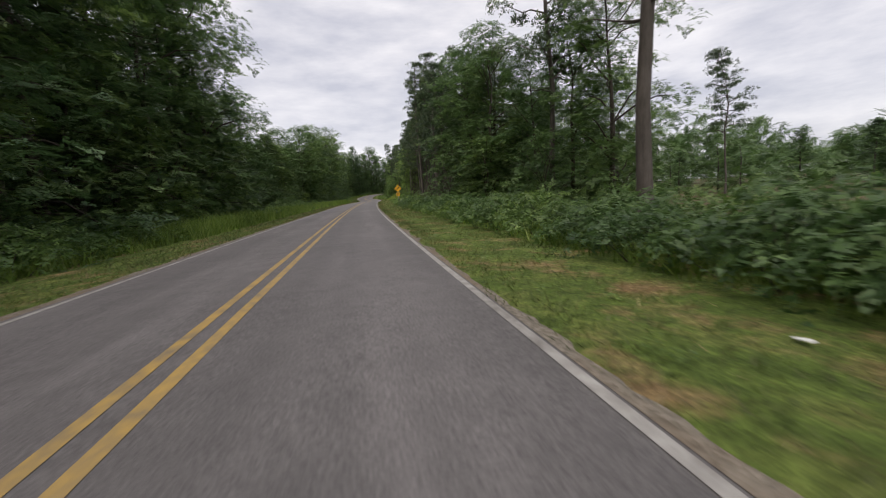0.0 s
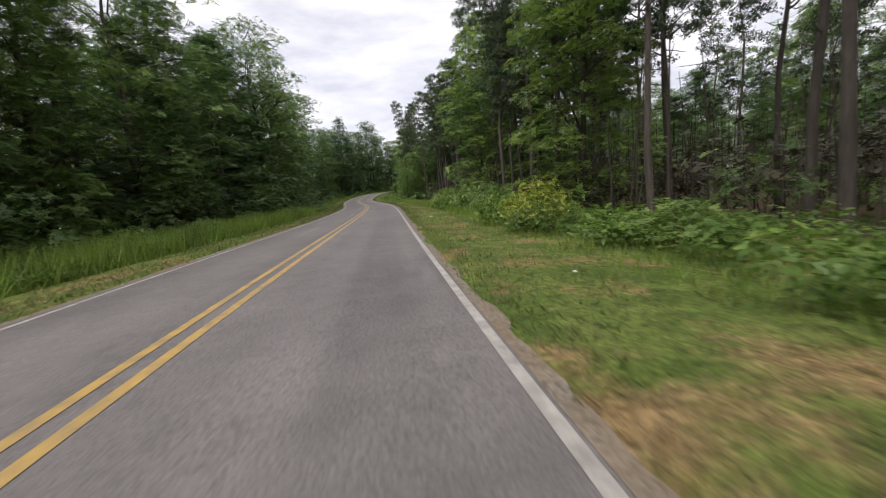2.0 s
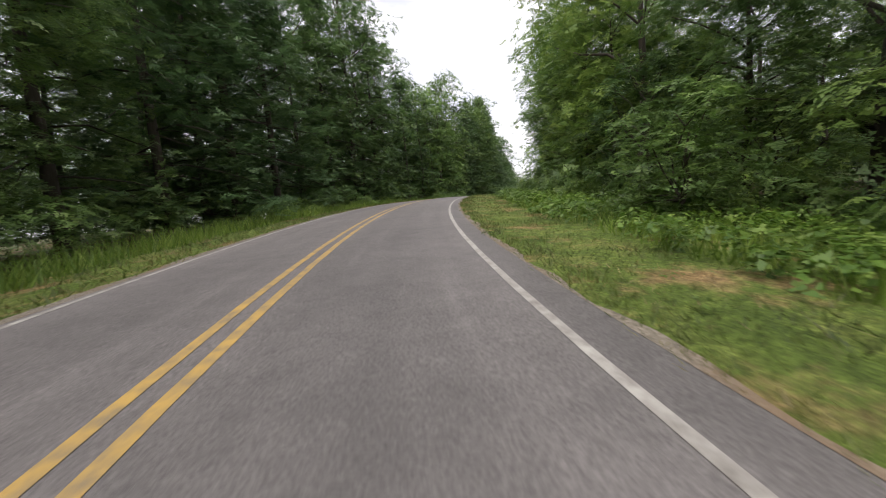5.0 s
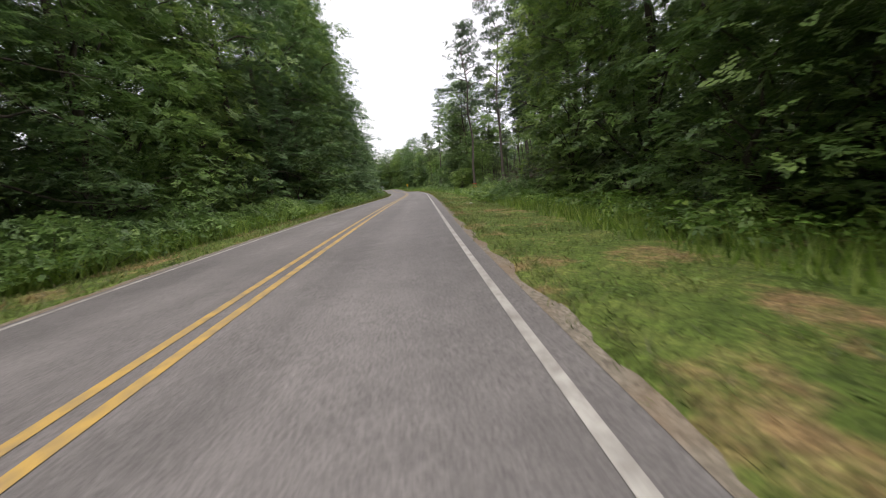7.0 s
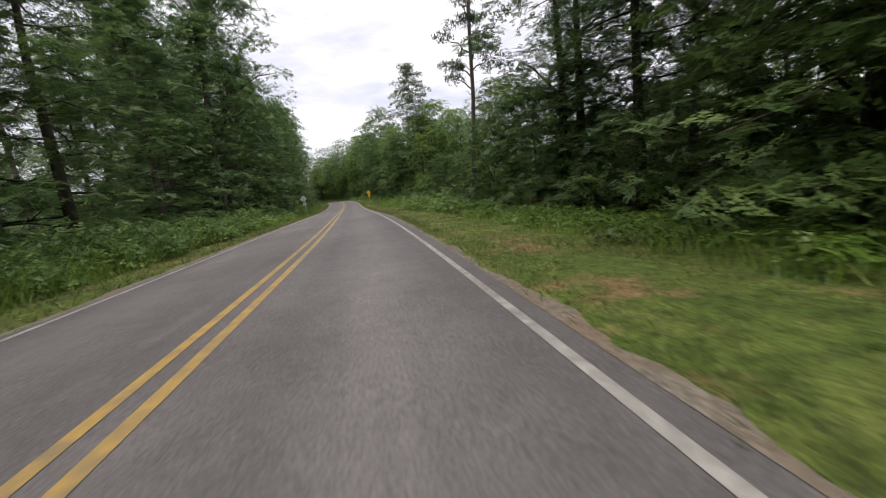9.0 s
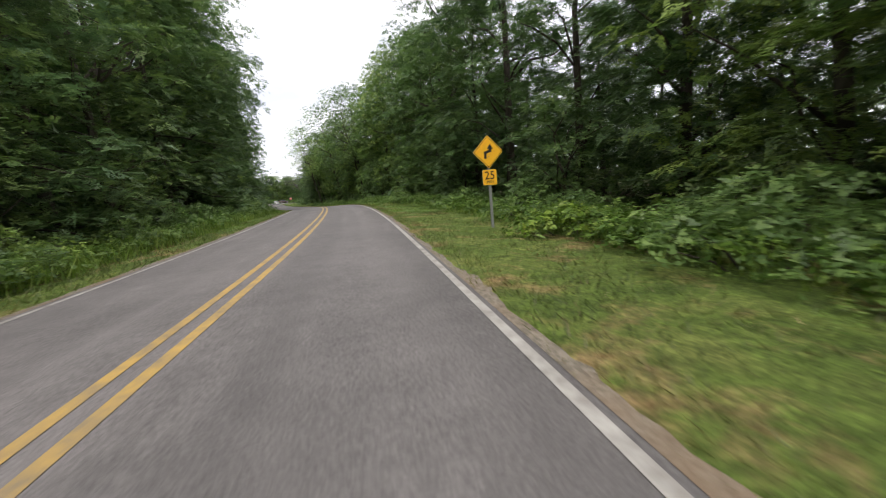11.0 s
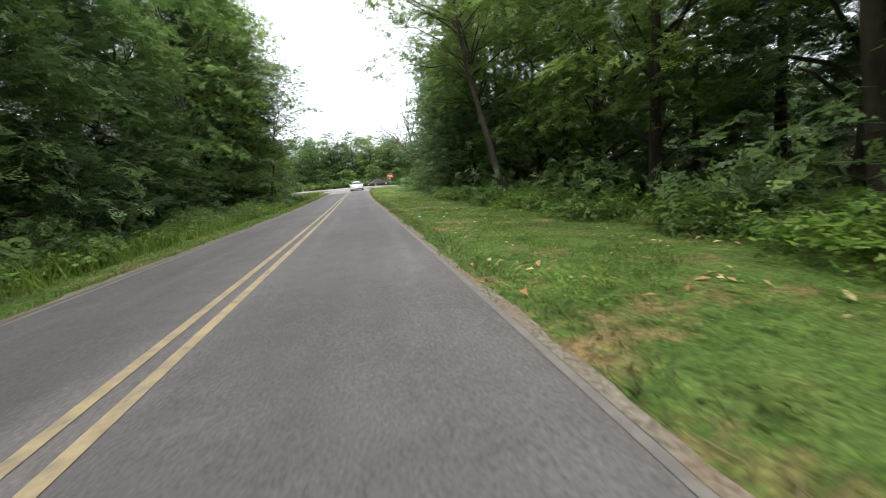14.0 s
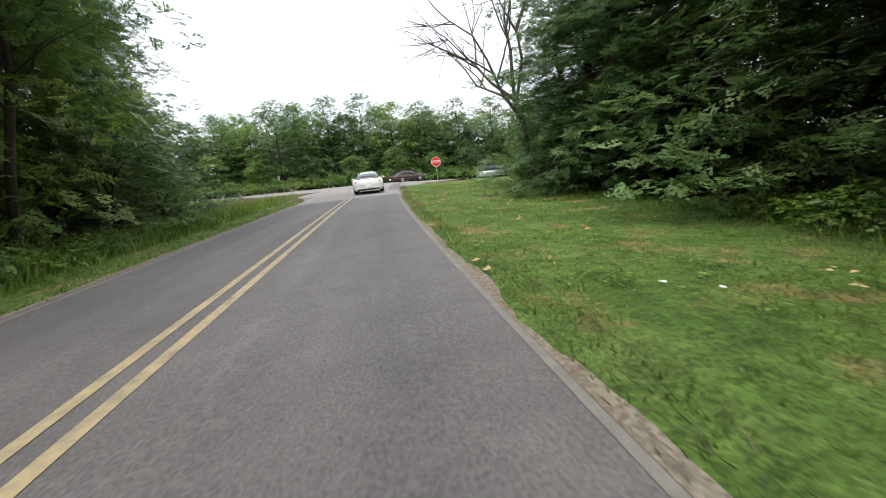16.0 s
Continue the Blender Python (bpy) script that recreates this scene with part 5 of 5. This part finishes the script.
def car(paint, label, where, turn, estate=False):
    """A car with its nose towards +y, standing on its wheels at z = 0."""
    ob = new("car")
    hw = 0.92
    if estate:
        body = [(-2.3, .80, .38, .78), (-2.22, .88, .26, .92), (-1.6, hw, .22, .96), (0, hw, .2, .95), (1.0, hw, .2, .94), (1.7, .9, .22, .86), (2.2, .84, .26, .76), (2.38, .7, .36, .62)]
        cab = [(-2.2, .78, .90, 1.0, .8), (-2.0, .82, .93, 1.44, .8), (-1.2, .84, .94, 1.5, .8), (0.0, .84, .94, 1.48, .8), (.5, .83, .93, 1.36, .8), (1.15, .8, .92, .97, .85)]
        roof = [(-2.0, 1.445), (-1.2, 1.505), (0.0, 1.485), (.4, 1.40)]
    else:
        body = [(-2.25, .72, .40, .66), (-2.15, .86, .24, .80), (-1.75, .94, .18, .90), (-1.2, .94, .17, .88), (0, .90, .16, .82), (.9, .91, .17, .82), (1.5, .90, .18, .78), (2.05, .82, .22, .64), (2.25, .66, .30, .52)]
        cab = [(-1.95, .66, .84, .90, .8), (-1.4, .74, .85, 1.08, .76), (-.7, .78, .82, 1.25, .74), (-.1, .78, .81, 1.29, .74), (.4, .77, .81, 1.18, .76), (1.05, .74, .80, .85, .85)]
        roof = [(-.95, 1.19), (-.7, 1.26), (-.1, 1.30), (.22, 1.24)]
    part("body", loft([shell(*q) for q in body]), paint, ob)
    part("windows", loft([cabin_ring(*q) for q in cab]), GLASS, ob, "dark glass")
    bm = bmesh.new()
    ring = [[bm.verts.new((sx * .56, y, z - (0.035 if abs(sx) == 1 else 0) + 0.012)) for sx in (-1, -.6, 0, .6, 1)] for y, z in roof]
    for a, b in zip(ring, ring[1:]):
        for i in range(4):
            bm.faces.new((a[i], a[i + 1], b[i + 1], b[i]))
    bmesh.ops.recalc_face_normals(bm, faces=bm.faces)
    bmesh.ops.solidify(bm, geom=bm.faces[:], thickness=0.02)
    part("roof", bm, paint, ob)
    rear, wheel_r = (-2.25, .33) if not estate else (-2.3, .34)
    for sx in (-1, 1):
        for y in (-1.28, 1.22):
            tyre = part("wheel", disc(sx * .80, y, wheel_r, wheel_r, .24), RUBBER, ob)
            part("rim", disc(sx * .90, y, wheel_r, wheel_r * .68, .07, 18), ALLOY, tyre, "alloy rim")
        part("tail_light", box(sx * .60, rear + .07, .70 if not estate else .84, .34, .07, .10 if not estate else .16), LAMP_RED, ob, "red tail light")
        part("headlight", box(sx * .62, 2.10 if not estate else 2.2, .58 if not estate else .66, .26, .12, .12), LAMP_CLEAR, ob, "clear headlight")
        part("door_mirror", box(sx * 1.0, .62, .92, .2, .12, .12, .03), paint, ob)
    part("rear_bumper", box(0, rear + .06, .36, 1.6, .16, .22, .05), paint, ob)
    part("diffuser", box(0, rear + .04, .24, 1.3, .14, .10, .02), TRIM, ob, "black diffuser")
    part("number_plate", box(0, rear - .03, .46 if not estate else .6, .34, .02, .15, .005), SIGN_WHITE, ob, "plain white plate")
    part("light_bar", box(0, rear + .05, .71, 1.0, .05, .05, .01), LAMP_RED, ob)
    if not estate:
        part("spoiler", box(0, -1.85, .93, 1.2, .22, .035, .012), paint, ob)
    else:
        for sx in (-1, 1):
            part("roof_rail", box(sx * .6, -.8, 1.54, .04, 2.0, .035, .012), TRIM, ob, "black roof rail")
    ob.matrix_basis = Matrix.Translation(where) @ Matrix.Rotation(turn, 4, "Z")
    return tagged(ob, label, "car")


car(WHITE_CAR, "white low sports coupe at the mouth of the junction", place(529.8, 0.85, 0.025), -heading(529) + 0.05)
car(BRONZE_CAR, "dark bronze sports coupe turning onto the crossing road", cross(3.4, 0.8, 0.01), -CROSS_TURN - radians(72))
car(SILVER_CAR, "silver-green estate car on the crossing road", cross(15.5, 1.4, 0.01), -CROSS_TURN - radians(88), True)

def verge_tufts():
    """Low broad-leaved tufts that stand out of the mown grass of the verges, as one mesh."""
    rng = np.random.default_rng(47)
    vs, fs, base = [], [], 0
    for s0, s1, o0, o1, dense in ((-6, 400, 3.3, 5.8, 1.3), (400, 532, 3.1, 7.4, 3.2), (-4, 532, -5.0, -3.2, 0.8)):
        for _ in range(int((s1 - s0) * (o1 - o0) * dense)):
            s, off, r = rng.uniform(s0, s1), rng.uniform(o0, o1), rng.uniform(0.06, 0.2)
            off += shoulder(s) if off > 0 and s < 430 else 0.0
            h = rng.uniform(0.03, 0.1)
            c = np.array(place(s, off, 0.02 + h * 0.5))
            v, f = leaves_at(blob(rng, c, int(110 * r) + 8, r, h), rng, 0.045, 0.7, 0.25, 1.5, 0.35)
            vs.append(v)
            fs.append(f + base)
            base += len(v)
    ob = new("verge_tufts", mesh_of("verge_tufts", np.concatenate(vs), np.concatenate(fs), TUFT))
    tagged(ob, "low leafy green tufts scattered over the mown verge", "weeds", kind="stuff")


verge_tufts()


def fallen_leaves():
    """Curled tan leaves lying scattered in drifts on the verge near the junction, as one mesh."""
    rng = np.random.default_rng(91)
    verts, faces = [], []
    for _ in range(260):
        s0, o0 = rng.uniform(440, 526), 3.0 + 4.6 * rng.random() ** 0.8
        for _ in range(rng.integers(1, 5)):
            s, off = s0 + rng.normal(0, 0.5), max(2.95, o0 + rng.normal(0, 0.35))
            c, a, r = np.array(place(s, off, 0.045)), rng.uniform(0, 6.28), rng.uniform(0.03, 0.075)
            x, y = np.array([math.cos(a), math.sin(a), rng.normal(0, 0.25)]), np.array([-math.sin(a), math.cos(a), rng.normal(0, 0.25)])
            curl = np.array([0, 0, r * rng.uniform(0.1, 0.5)])
            k = len(verts)
            verts += [c - x * r, c - y * r * 0.55 + curl, c + x * r * 1.2, c + y * r * 0.55 + curl]
            faces += [(k, k + 1, k + 2), (k, k + 2, k + 3)]
    ob = new("fallen_leaves", mesh_of("fallen_leaves", np.array(verts), np.array(faces), DRY_LEAF))
    tagged(ob, "dry tan fallen leaves scattered on the grass verge", "leaves", kind="stuff")


fallen_leaves()

# ---- litter on the verge ----
PAPER = mat_plain("crumpled_paper", (0.6, 0.6, 0.58), 0.8, 0.0, 0.12, 25)
PAPER_BLUE = mat_plain("pale_blue_packet", (0.35, 0.50, 0.68), 0.6, 0.0, 0.12, 25)


def litter(s, off, size, material, seed, label):
    rng = random.Random(seed)
    bm = bmesh.new()
    bmesh.ops.create_icosphere(bm, subdivisions=2, radius=1.0)
    for v in bm.verts:
        k = 0.5 + 0.7 * rng.random()
        v.co = Vector((v.co.x * k * size, v.co.y * k * size * 0.62, v.co.z * k * size * 0.2))
    me = bpy.data.meshes.new("litter")
    bm.to_mesh(me)
    bm.free()
    me.materials.append(material)
    ob = new("litter", me)
    ob.matrix_basis = Matrix.LocRotScale(place(s, off, size * 0.24 + 0.03), Euler((0, 0, rng.uniform(0, 6))), None)
    tagged(ob, label, "litter", "litter on the grass verge")


for seed, (s, off, size, paint) in enumerate((
        (2.3, 4.59, .08, PAPER), (50.8, 3.98, .08, PAPER), (65.6, 3.52, .08, PAPER), (79.1, 4.42, .06, PAPER), (94.3, 4.07, .12, PAPER),
        (148.9, 3.88, .09, PAPER), (256.6, 4.54, .11, PAPER), (295.6, 3.35, .07, PAPER), (304.8, 3.84, .07, PAPER_BLUE), (446.5, 4.1, .06, PAPER),
        (446.3, 3.73, .06, PAPER), (447.0, 3.3, .06, PAPER), (481.2, 3.45, .09, PAPER), (480.9, 4.22, .07, PAPER), (484.4, 3.41, .06, PAPER),
        (482.7, 3.4, .06, PAPER), (478.6, 4.6, .06, PAPER_BLUE), (505.6, 4.32, .05, PAPER), (505.3, 4.66, .05, PAPER), (494.9, 4.64, .07, PAPER))):
    litter(s, off, size * 0.85, paint, seed, 'crumpled white paper lying on the grass' if paint == PAPER else 'pale blue crumpled packet lying on the grass')
